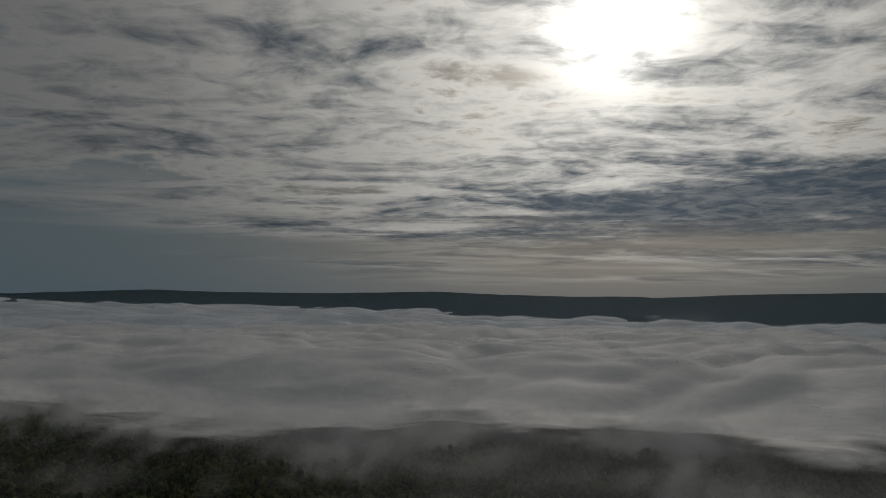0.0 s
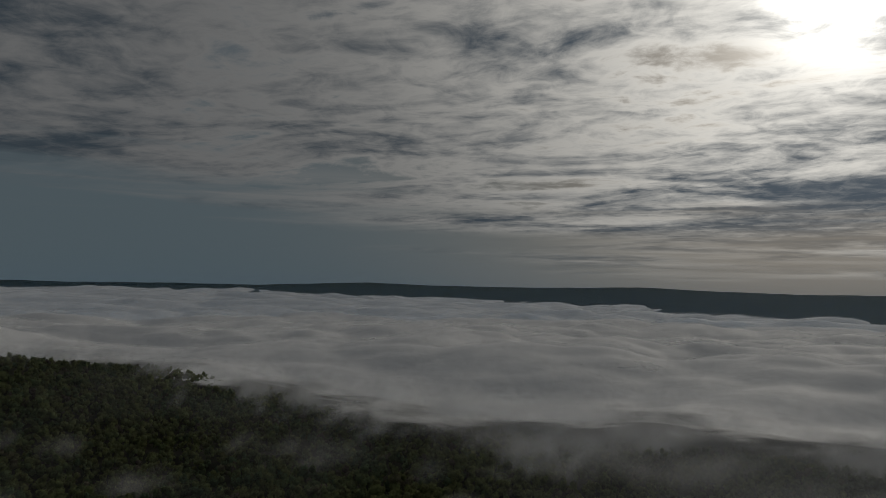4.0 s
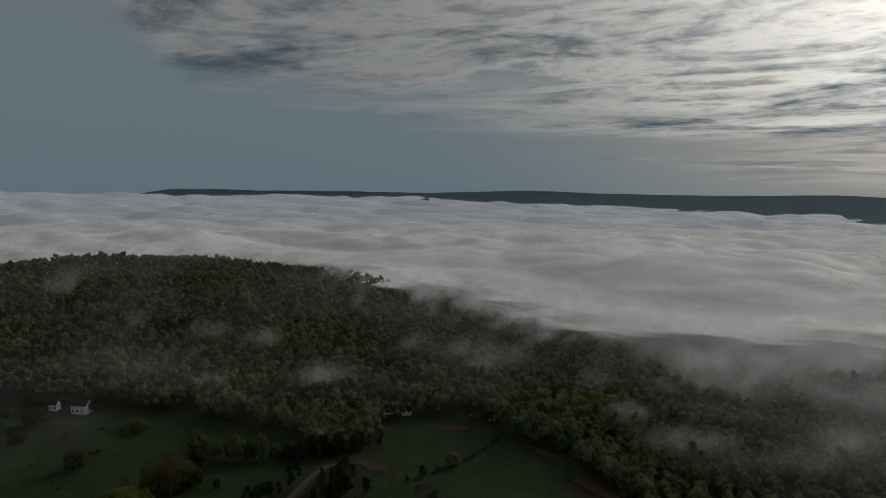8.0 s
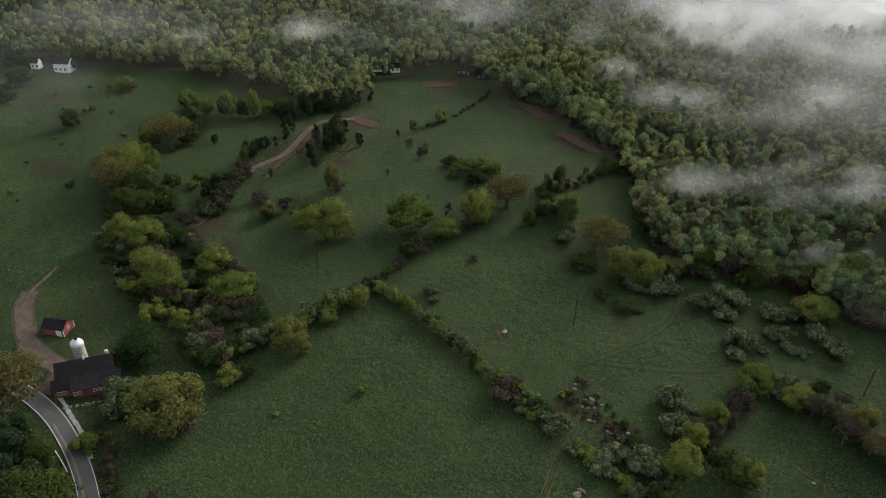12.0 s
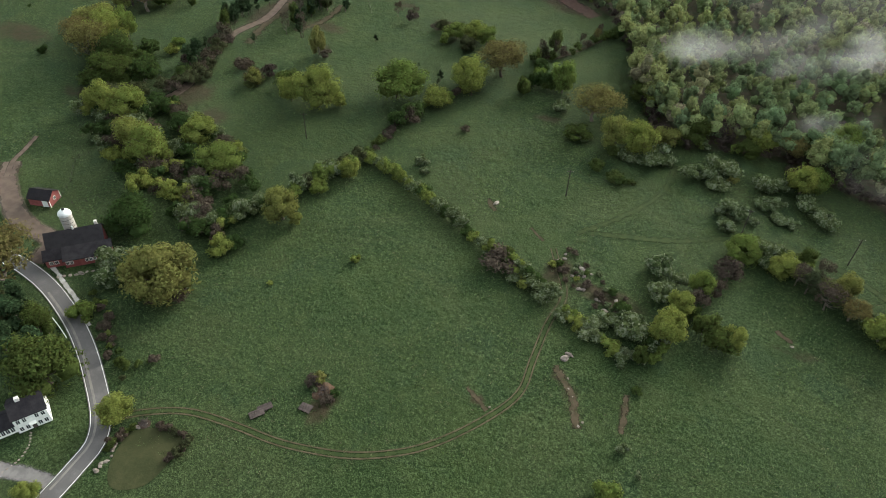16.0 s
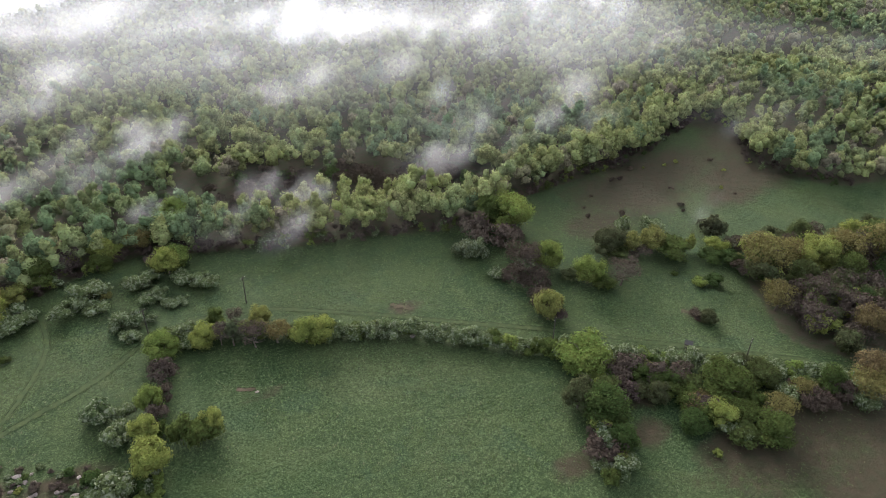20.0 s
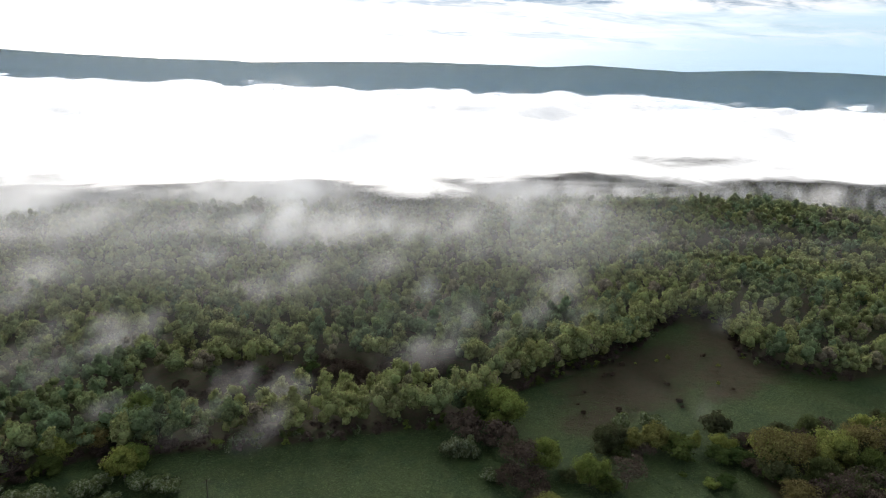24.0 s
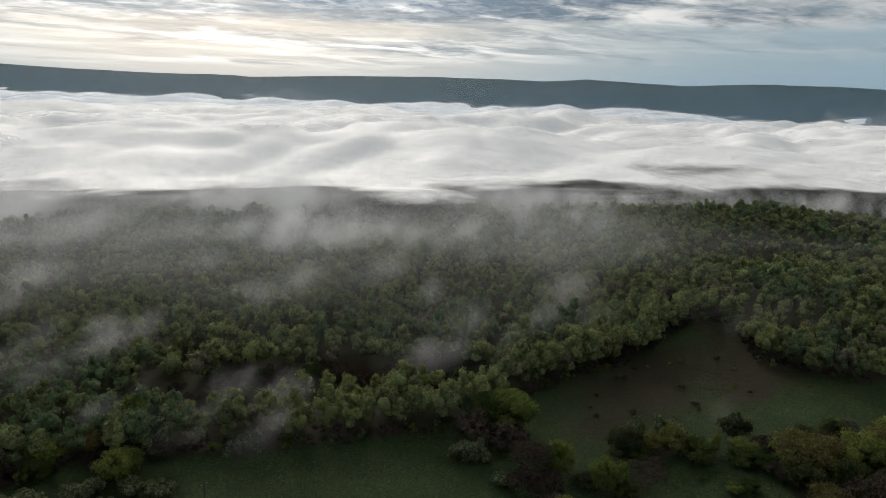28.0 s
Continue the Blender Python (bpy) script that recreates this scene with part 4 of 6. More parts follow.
S_GREEN = [proto("shrub", "low green hedge shrub", "shrub", "shrubs of the hedges and meadows", M_SPRING, (0.8, 0.10, 1.2, 5),
                 (2.3, 0.1, 3.0, 11, 60, 0.24, 0.78), 61 + k) for k in range(2)]
S_DARK = [proto("shrub", "dark tangled shrub with few leaves", "shrub", "shrubs of the hedges and meadows", M_DEEP, (0.8, 0.10, 1.2, 5),
                (2.4, 0.1, 3.2, 11, 60, 0.24, 0.78), 71)]
S_BROWN = [proto("shrub", "brown leafless thicket shrub", "shrub", "shrubs of the hedges and meadows", M_TWIG, (0.8, 0.10, 1.2, 6),
                 (2.3, 0.1, 3.4, 11, 80, 0.20, 0.45), 75)]
KINDS = {"s": T_SPRING, "g": T_GREEN, "b": T_BRONZE, "x": T_BARE, "c": T_CEDAR, "v": S_SILVER, "h": S_GREEN, "d": S_DARK, "n": S_BROWN}
pick = random.Random(77)


def grove(text, exact=False):
    """Each word: kind,x,y,size and, for a slim or squat one, its stretch upward."""
    for word in text.split():
        kind, *nums = word.split(",")
        x, y, size, tall = [float(v) for v in nums] + [1.0] * (4 - len(nums))
        plant(pick.choice(KINDS[kind]), x, y, size, tall, pick, exact)


def tangle(name, spots, kinds, label, seed):
    """Shrubs grown into one another, one part for each sort; spots give x, y, size."""
    rng = np.random.default_rng(seed)
    mats = {"v": M_SILVER, "h": M_SPRING, "d": M_DEEP, "n": M_TWIG}
    sorts = {k: ([], [], [0]) for k in sorted(set(kinds))}
    for x, y, size in spots:
        k = kinds[rng.integers(len(kinds))]
        v, f = crown(rng, 2.4 * size, 0.1, 3.3 * size * rng.uniform(0.8, 1.25), 10, 64, 0.24 * size ** 0.5, 0.72 if k != "n" else 0.4)
        V, F, n = sorts[k]
        V.append(v + np.array([x, y, float(land(np.array(x), np.array(y)))]))
        F.append(f + n[0])
        n[0] += len(v)
    ob = thing(name, pose(0, 0, 0), label, name, kind="stuff")
    for k, (V, F, n) in sorts.items():
        if V:
            part_of("shrubs", mesh_of("shrubs", np.concatenate(V), np.concatenate(F), mats[k], True), ob)


def hedge(points, gap, kinds, lo, hi, spread, label="uneven field hedge of silvery, green and leafless shrubs"):
    tangle("hedge", [(q.x + pick.uniform(-spread, spread), q.y + pick.uniform(-spread, spread), pick.uniform(lo, hi) * 1.6)
                     for q in spline(points, gap)], kinds, label, int(abs(points[0][0]) * 10))


def thicket(name, poly, count, kinds, lo, hi, seed, label):
    """A tangle of shrubs over a patch of ground."""
    rng = np.random.default_rng(seed)
    xs, ys = [p[0] for p in poly], [p[1] for p in poly]
    spots = []
    while len(spots) < count:
        x, y = rng.uniform(min(xs), max(xs)), rng.uniform(min(ys), max(ys))
        if bool(inside(x, y, poly)):
            spots.append((x, y, rng.uniform(lo, hi) * 1.25))
    tangle(name, spots, kinds, label, seed)


# the meadows' own trees and shrubs
grove("s,-108.5,173.7,2.14,0.66 s,-94.7,177.1,1.19,0.64 s,-137.7,154.5,1.00,1.00 s,-127.6,156.0,1.72,0.87 s,-121.9,159.4,0.69,0.90 "
    "c,-102.2,191.8,0.78,0.62 g,-205.5,138.6,1.74,0.62 g,-191.2,133.6,1.51,0.78 d,-200.0,128.3,2.06,0.62 d,-185.5,138.0,2.52,1.10 "
    "s,-181.2,117.2,1.34,0.97 s,-173.8,119.3,1.56,0.77 s,-160.4,109.4,1.34,0.84 s,-149.4,106.5,1.54,0.92 g,-175.5,144.8,0.95,0.67 "
    "c,-181.8,154.5,1.67,0.62 c,-181.3,158.2,1.68,0.62 n,-153.6,163.0,1.26,1.10 n,-164.1,162.8,1.61,0.62 s,-153.4,155.4,0.71,1.11 "
    "d,-154.2,155.6,1.65,0.62 s,-145.9,120.6,1.39,0.69 s,-129.5,112.2,1.54,0.67 s,-102.0,104.8,1.22,0.94 s,-97.7,104.9,0.47,0.97 "
    "g,-132.3,82.1,1.74,0.62 s,-97.2,128.9,0.71,1.13 s,-100.6,118.6,0.67,0.77 v,-106.9,118.3,1.52,0.89 v,-103.4,127.0,1.88,0.80 "
    "b,-85.1,205.5,2.11,0.66 s,-90.9,191.8,1.43,0.87 d,-73.2,196.9,1.13,1.89 g,-74.4,215.3,0.80,0.83 s,-62.6,205.9,1.03,1.26 "
    "d,-71.7,204.8,1.30,1.38 d,-67.4,205.4,1.44,0.98 v,-58.7,194.3,1.24,0.98 v,-59.1,200.8,0.70,1.68 b,-47.5,194.3,2.13,0.62 "
    "s,-36.8,184.0,1.36,0.85 s,-29.5,183.3,1.42,0.86 s,-23.2,193.1,1.06,0.66 v,-28.3,180.1,1.48,0.62 d,-24.3,181.3,1.28,0.72 "
    "v,-20.9,183.7,1.38,0.71 v,-19.3,181.9,0.67,1.13 v,-46.7,182.4,1.29,0.62 d,-35.9,179.3,1.15,0.87 s,-36.4,243.7,1.76,0.62 "
    "s,-30.6,216.1,1.24,0.68 d,-38.3,219.1,1.47,0.92 g,-15.4,198.2,1.39,0.77 s,-13.0,207.2,0.95,0.81 x,-7.8,202.0,1.22,0.68 "
    "s,-6.1,208.3,0.71,0.91 s,2.6,204.9,1.26,0.74 g,0.4,199.9,1.07,0.62 b,11.5,206.0,1.20,0.73 g,16.3,210.4,1.12,0.81 "
    "s,25.1,216.0,1.74,0.62 g,28.9,211.4,1.27,0.62 s,19.3,192.6,1.21,0.62 n,-2.8,190.3,1.12,0.69 v,-11.0,180.8,1.73,0.86 "
    "v,-5.2,185.5,2.17,0.80 v,-4.3,179.0,1.57,0.62 v,0.4,168.2,1.40,0.99 v,4.0,168.5,1.30,0.94 v,1.3,162.1,1.33,0.62 "
    "v,7.0,185.6,1.38,1.02 v,11.3,186.5,1.58,0.62 v,9.0,176.4,1.16,0.79 v,12.6,177.9,1.20,0.74 v,14.2,172.0,1.14,0.62 "
    "v,17.5,172.0,0.96,0.62 v,19.7,181.3,1.56,0.86 v,22.8,179.0,1.47,0.81 v,25.7,176.2,1.42,0.96 v,8.0,167.9,0.74,0.89 "
    "h,-1.2,184.3,0.89,0.88 n,14.2,196.5,1.26,0.64 d,-37.7,171.1,0.91,0.62 d,-29.5,166.2,1.05,0.71 d,-25.8,168.0,0.49,0.73 "
    "n,-80.0,168.0,0.77,0.66 s,8.0,151.5,1.15,0.62 s,17.4,150.2,0.97,0.77 x,21.5,148.5,0.69,1.08 c,24.2,146.7,1.36,0.62 "
    "x,28.8,143.3,1.07,0.80 b,34.3,142.5,0.90,0.82 s,40.9,139.2,1.14,0.68 s,44.4,137.5,0.93,0.90 v,13.8,151.4,0.98,1.16 "
    "n,6.1,142.4,1.64,0.98 s,1.2,132.9,0.78,1.07 n,4.8,134.7,1.02,1.46 s,-1.3,124.0,0.75,1.02 n,1.7,128.8,1.29,1.24 "
    "s,-2.4,114.3,1.02,1.11 d,2.0,124.0,0.83,1.57 d,5.4,120.6,1.37,1.44 d,9.6,118.5,1.94,0.89 s,11.7,118.9,0.63,1.32 "
    "v,-9.6,136.0,1.58,0.96 v,-6.8,127.0,1.46,1.02 v,-4.5,133.4,1.14,1.06 v,-9.5,111.9,1.62,0.98 v,-14.5,112.8,1.30,0.62 "
    "d,-5.1,105.2,0.80,2.20 h,-4.5,117.8,0.51,2.20 n,-44.2,117.9,2.33,0.62 g,-44.4,120.4,0.80,0.62 v,-38.9,116.3,1.15,0.62 "
    "h,-35.7,115.3,1.36,0.62 v,-31.5,113.7,1.41,0.62 v,-24.5,109.9,1.02,0.75 h,-21.2,108.7,1.30,0.62 v,-17.1,107.8,1.55,0.62 "
    "h,-11.7,105.4,1.25,0.68 v,-8.5,103.8,0.93,0.83 s,-32.6,214.7,1.25,0.62 g,-38.0,215.8,1.14,0.62 v,-24.1,183.3,2.29,0.62 "
    "v,-31.0,179.0,1.35,0.80 s,17.1,188.7,1.11,0.88 d,-48.2,182.0,2.06,0.62 d,-37.5,170.4,1.22,0.62 d,-31.1,167.3,1.28,0.62 "
    "d,-26.6,168.2,0.60,0.62 x,107.9,136.8,1.69,0.72 x,111.1,137.0,1.24,0.78 s,117.7,137.0,1.32,0.76 s,101.9,116.4,1.08,0.94 "
    "n,104.2,135.3,1.80,0.97 n,107.8,129.8,2.03,0.93 n,103.5,122.8,1.72,1.11 v,98.4,154.7,1.55,1.23 v,102.6,152.1,1.30,1.64 "
    "v,101.4,139.8,1.17,0.93 n,103.3,115.8,1.69,1.00 s,123.1,124.6,1.10,0.98 d,119.8,128.8,1.40,0.68 d,125.7,121.1,1.84,0.63 "
    "x,130.8,118.8,1.49,0.62 g,139.1,134.2,1.48,0.73 s,146.0,130.8,0.88,0.98 s,153.0,128.4,1.10,0.83 v,162.3,138.9,1.65,0.75 "
    "v,152.6,142.3,1.38,1.21 d,156.6,123.0,2.77,0.62 s,163.1,122.1,0.40,1.76 n,147.0,128.1,1.69,0.72 d,140.5,131.6,1.75,0.62 "
    "s,170.4,118.2,0.92,0.62 d,164.8,115.0,1.90,0.62 d,169.4,111.5,1.91,0.62 n,177.4,116.4,1.68,0.71 b,170.3,101.8,1.77,0.92 "
    "h,151.9,107.5,1.07,0.62 d,155.8,105.8,1.30,0.66 g,139.6,93.9,0.70,0.66 n,138.4,97.1,1.02,0.75 d,149.0,115.0,0.56,0.62 "
    "v,57.8,132.4,1.30,1.07 s,96.9,94.6,1.82,0.62 g,87.0,85.8,1.08,0.92 g,92.7,84.0,1.09,0.78 g,90.3,80.6,1.72,0.62 "
    "g,87.5,72.1,1.00,0.75 b,109.1,86.2,0.56,0.81 d,102.7,82.1,1.37,0.84 g,120.4,72.2,1.70,0.62 b,110.7,71.3,0.87,0.62 "
    "s,111.6,66.5,1.00,0.76 g,117.0,64.2,1.11,0.62 g,131.4,70.3,1.20,0.62 d,109.3,79.2,1.74,0.67 g,104.3,78.4,0.81,0.79 "
    "d,114.3,77.0,1.59,0.93 n,98.4,82.8,1.73,0.82 g,105.3,68.1,0.99,0.62 b,125.4,61.2,0.99,0.66 x,114.1,80.2,0.95,0.62 "
    "n,81.9,72.9,1.79,0.62 v,80.6,70.3,1.21,0.62 v,85.5,68.2,1.01,0.62 d,112.9,60.4,2.03,0.62 g,118.5,56.4,1.36,0.62 "
    "g,131.4,76.6,0.89,0.62 n,85.2,76.4,1.42,0.85 ", True)
# the far west meadows: cedars of the lane, field trees, the tree belt
grove("s,-359.0,217.0,1.01,0.69 g,-361.5,199.5,1.76,0.61 g,-338.4,218.4,1.38,0.66 g,-321.8,169.4,1.25,0.92 g,-340.5,188.3,1.85,0.55 "
    "s,-295.8,213.8,1.16,0.60 g,-277.9,169.8,1.26,0.81 b,-291.8,212.7,0.84,0.64 s,-233.2,173.3,0.84,1.50 b,-225.8,177.9,2.13,0.74 "
    "b,-235.1,178.8,1.63,0.79 g,-224.2,185.6,1.29,0.91 s,-234.6,186.0,1.44,0.82 g,-233.2,197.6,1.08,1.05 b,-208.8,136.9,1.66,1.11 "
    "b,-222.3,144.2,1.49,0.87 s,-214.3,149.2,2.05,0.82 s,-227.6,155.1,1.87,0.67 g,-201.1,141.5,1.75,0.80 g,-197.1,131.9,1.70,0.65 "
    "s,-214.5,157.4,1.04,1.33 s,-252.5,213.0,1.25,0.83 s,-240.5,212.3,1.04,0.94 g,-245.6,213.2,0.95,0.81 s,-229.5,215.2,1.02,1.36 "
    "g,-234.4,216.1,0.93,1.14 s,-221.2,222.0,0.66,2.20 g,-225.5,219.3,0.80,1.19 s,-217.1,227.0,0.90,0.96 g,-213.9,229.0,0.92,0.81 "
    "s,-212.4,233.2,0.78,1.13 g,-215.2,191.1,0.45,1.18 s,-193.0,161.1,0.65,0.90 h,-192.8,158.0,1.18,0.97 d,-199.9,153.7,1.76,0.92 "
    "d,-196.7,146.7,1.73,0.92 v,-191.1,140.3,1.51,0.97 s,-148.8,184.9,0.76,1.57 n,-145.7,184.6,1.13,0.86 c,-174.0,179.3,0.66,0.74 "
    "n,-181.6,174.7,1.01,0.86 n,-184.5,170.1,1.19,0.86 c,-186.2,167.4,0.85,0.61 n,-185.8,160.2,1.08,0.86 n,-184.7,155.6,1.06,0.86 "
    "c,-136.9,204.4,0.61,0.59 c,-153.4,237.9,0.63,0.69 x,-141.0,227.1,0.54,1.19 n,-133.5,225.9,1.14,1.24 x,-133.6,228.4,0.48,1.14 "
    "g,-150.4,247.0,0.57,1.00 s,-145.5,263.8,0.87,0.76 n,-121.9,224.3,1.02,0.86 g,-120.0,225.5,0.77,0.66 s,-114.1,216.1,0.44,1.16 "
    "c,-113.3,196.0,0.31,0.82 c,-101.3,188.6,0.42,0.76 n,-165.6,163.1,1.29,0.86 n,-155.3,157.3,1.65,0.86 c,-154.3,154.6,0.60,0.90 "
    "s,-112.2,223.0,1.14,0.59 s,-105.4,224.3,1.23,0.69 s,-100.5,224.4,0.98,0.82 b,-86.0,206.5,1.65,0.81 s,-88.5,188.5,1.03,1.22 "
    "g,-104.3,216.4,0.88,0.74 x,-77.7,224.0,0.44,1.93 g,-76.8,224.5,0.34,2.20 x,-74.1,228.3,0.33,2.20 s,-78.6,223.4,0.28,2.20 "
    "x,-68.4,241.2,0.40,1.58 b,-65.0,247.3,0.34,2.20 x,-64.5,248.8,0.35,2.20 g,-59.2,256.8,0.53,1.51 d,-60.4,256.1,1.19,0.94 "
    "s,-72.2,209.1,0.58,1.14 s,-63.6,208.1,0.80,1.23 g,-67.9,205.5,0.68,1.15 d,-74.0,199.5,1.00,1.60 g,-38.6,216.4,0.69,0.80 "
    "c,-193.7,190.4,0.76,0.90 c,-192.4,186.5,1.12,0.90 c,-192.7,191.5,0.76,0.90 c,-192.2,194.7,0.98,0.90 c,-196.7,213.9,1.03,0.90 "
    "c,-190.8,186.6,0.90,0.91 c,-190.9,188.6,1.05,0.90 c,-191.7,183.8,0.81,0.91 c,-191.9,198.4,0.77,0.90 c,-192.5,194.0,0.90,0.90 "
    "c,-190.7,201.6,0.76,0.90 c,-189.9,186.9,0.87,0.91 c,-191.8,196.8,0.95,0.90 c,-194.4,187.7,1.03,0.90 c,-191.2,189.8,0.69,0.90 "
    "c,-190.2,207.8,1.05,0.90 g,-190.7,183.0,0.54,1.70 c,-193.5,216.5,0.76,0.90 c,-198.0,219.0,1.03,0.90 c,-195.5,195.4,0.77,0.90 "
    "c,-189.5,259.9,1.00,0.85 c,-205.3,227.3,1.18,0.85 c,-195.8,246.4,1.05,0.85 c,-203.4,228.4,1.07,0.85 g,-200.2,241.8,0.47,1.60 "
    "c,-199.4,241.3,0.98,0.85 c,-207.7,227.6,0.96,0.85 c,-201.7,240.1,1.37,0.85 c,-195.8,246.8,1.38,0.85 c,-201.3,243.2,1.37,0.85 "
    "g,-200.0,235.5,0.65,1.60 g,-196.6,243.1,0.54,1.60 c,-189.8,254.4,1.43,0.85 c,-205.8,230.0,1.40,0.85 g,-191.1,256.0,0.61,1.59 "
    "c,-193.8,259.4,1.43,0.85 g,-197.5,246.9,0.70,1.59 c,-189.8,253.6,0.98,0.85 g,-191.2,252.3,0.74,1.59 c,-207.1,225.2,1.12,0.85 "
    "c,-198.1,246.8,1.31,0.85 g,-204.6,237.2,0.75,1.60 g,-170.7,209.7,0.44,1.70 c,-178.5,227.7,1.23,0.90 c,-169.7,208.6,1.09,0.91 "
    "g,-168.2,217.0,0.63,1.70 c,-171.7,212.6,1.15,0.91 c,-171.3,215.3,0.86,0.91 g,-177.2,219.0,0.54,1.70 g,-172.9,222.0,0.54,1.70 "
    "c,-173.8,220.8,1.23,0.91 g,-172.7,220.4,0.64,1.70 g,-170.4,218.0,0.52,1.70 c,-174.7,218.8,1.12,0.91 x,-178.4,228.4,0.64,1.48 "
    "c,-167.4,201.7,0.97,0.91 c,-172.5,223.6,1.07,0.91 x,-174.0,207.3,0.69,1.48 c,-162.4,192.3,1.04,0.91 c,-168.4,198.7,0.97,0.91 "
    "c,-172.9,226.4,1.08,0.90 g,-171.0,219.1,0.64,1.70 c,-177.0,223.9,0.86,0.90 g,-170.1,199.5,0.62,1.71 x,-169.8,215.2,0.56,1.48 "
    "x,-168.7,191.4,0.60,1.49 x,-175.8,223.7,0.46,1.48 x,-161.9,192.9,0.66,1.49 c,-178.0,226.8,0.95,0.90 c,-181.3,231.5,0.85,0.90 "
    "c,-182.3,217.7,0.99,0.90 c,-179.8,214.7,0.80,0.90 c,-179.3,214.9,1.00,0.90 c,-178.1,224.1,1.13,0.90 c,-178.7,223.2,0.98,0.90 "
    "c,-178.7,219.5,0.74,0.90 c,-161.9,221.0,0.78,0.89 c,-162.2,222.9,0.74,0.89 c,-162.7,221.8,0.88,0.89 c,-161.3,219.9,0.66,0.89 "
    "c,-185.9,265.7,0.96,0.80 c,-186.5,264.1,0.70,0.81 ", True)
grove("d,-143,160,1.2 d,-98,166,1.0 d,-100,160,0.9 n,-97,163,0.9 g,-76,233,0.5,1.4 "
      "c,-128,48,1.2 b,-139,52,1.1 b,-146,52,1.0 "
      "s,-92,20,0.4 "
      "g,22,156,0.5 x,27,153,0.5 s,32,150,0.55 "
      "s,120,161,0.95,0.9 g,116,166,0.8 n,107,160,1.6 n,113,153,1.5 s,187,95,0.8 b,196,92,0.8 b,206,88,0.9 d,176,125,1.3 "
      "c,205,108,0.35 g,201,80,0.8 b,182,100,0.7 g,176,92,0.7 g,190,86,0.75 b,200,96,0.7 g,210,92,0.8 s,218,80,0.8 x,170,84,0.7 "
      "g,180,76,0.6 b,172,70,0.5 g,190,64,0.7 b,206,66,0.8 x,186,104,0.6 ")
# round the farm, and in the near field
grove("s,-91.5,39.2,0.90,0.76 n,-109.2,66.9,1.3,0.8 n,-104.5,69.5,1.2,0.8 h,-119.1,54.8,1.62,0.71 d,-104.2,51.6,0.40,1.2 d,-98.0,46.8,0.36,1.2 "
      "g,-110.1,38.9,1.91,0.75 c,-130.5,44.2,2.27,0.62 c,-126.0,45.0,2.24,0.62 g,-122.3,47.0,0.92,1.16 c,-122.8,39.5,1.92,0.70 v,-121.9,71.9,0.79,1.4 "
      "d,-119.7,67.9,1.24,1.26 d,-111.0,65.4,1.03,1.37 v,-1.5,82.8,0.60,1.1 d,-3.1,97.7,0.60,0.62 v,2.9,78.6,0.29,1.5 g,-0.3,72.9,0.49,0.62 "
      "h,-89.8,84.2,0.35,0.62 s,-107.8,69.3,2.09,0.75 d,-122.2,67.6,1.25,0.65 n,-112.5,55.0,0.8,0.62 n,-63.2,65.7,0.75,0.86 h,-62.7,66.8,0.67,1.0 "
      "v,-62.1,64.5,0.43,0.65 n,-58.2,63.7,0.73,0.62 d,-57.5,65.5,0.49,1.2 n,-93.0,43.2,0.32,1.2 g,-133,44,1.3,0.9 c,-117,42,1.7,0.7", True)
hedge([(-87.6, 33.5), (-87.8, 36.5), (-87.1, 39.3)], 0.9, "dn", 0.18, 0.32, 0.3, "ragged dark bank of shrubs round the small lawn")
hedge([(-82.8, 42.4), (-79.1, 42.6), (-75.9, 42.9), (-75.4, 40.2), (-76.2, 37.6)], 0.9, "ndn", 0.18, 0.32, 0.3, "ragged dark bank of shrubs round the small lawn")
# the copse on the hedge's corner and round the rough pasture
grove("b,135,62,0.5 b,148,54,0.75,0.8 b,153,57,0.7 g,143,60,0.6 ")
thicket("thicket", [(96, 98), (106, 92), (118, 84), (106, 80), (96, 88)], 16, "vdnd", 0.8, 1.4, 901, "tangled thicket of silvery, dark and leafless shrubs")
thicket("thicket", [(90, 90), (96, 92), (84, 66), (78, 64)], 15, "vdnh", 0.8, 1.3, 902, "tangled thicket of silvery, dark and leafless shrubs")
thicket("thicket", [(108, 76), (122, 76), (124, 64), (112, 62)], 14, "vdn", 0.8, 1.3, 903, "tangled thicket of silvery, dark and leafless shrubs")
thicket("thicket", [(128, 72), (140, 64), (156, 56), (150, 50), (132, 60)], 16, "vdn", 0.8, 1.3, 904, "tangled thicket of silvery, dark and leafless shrubs")
thicket("thicket", BRUSH, 130, "dndnh", 1.2, 2.3, 905, "tangled thicket of silvery, dark and leafless shrubs")


def undergrowth(points, gap, seed):
    """Leafless and dark brush at the foot of the wood's front row."""
    rng = np.random.default_rng(seed)
    ob = thing("undergrowth", pose(0, 0, 0), "leafless brown and dark green brush at the foot of the woods", "undergrowth", kind="stuff")
    sorts = {"n": [M_TWIG, [], [], 0], "d": [M_DEEP, [], [], 0], "h": [M_SPRING, [], [], 0], "v": [M_SILVER, [], [], 0]}
    for q in spline(points, gap):
        side = q.to_2d() / q.length
        for k in range(2):
            x, y = q.x + side.x * rng.uniform(-2.5, 4.5), q.y + side.y * rng.uniform(-2.5, 4.5)
            size = rng.uniform(0.6, 1.25)
            row = sorts["nnndnhvn"[rng.integers(8)]]
            v, f = crown(rng, 2.1 * size, 0.0, 3.8 * size, 6, 40, 0.22, 0.55)
            row[1].append(v + np.array([x, y, float(land(np.array(x), np.array(y)))]))
            row[2].append(f + row[3])
            row[3] += len(v)
    for mat, V, F, n in sorts.values():
        part_of("shrubs", mesh_of("shrubs", np.concatenate(V), np.concatenate(F), mat, True), ob)


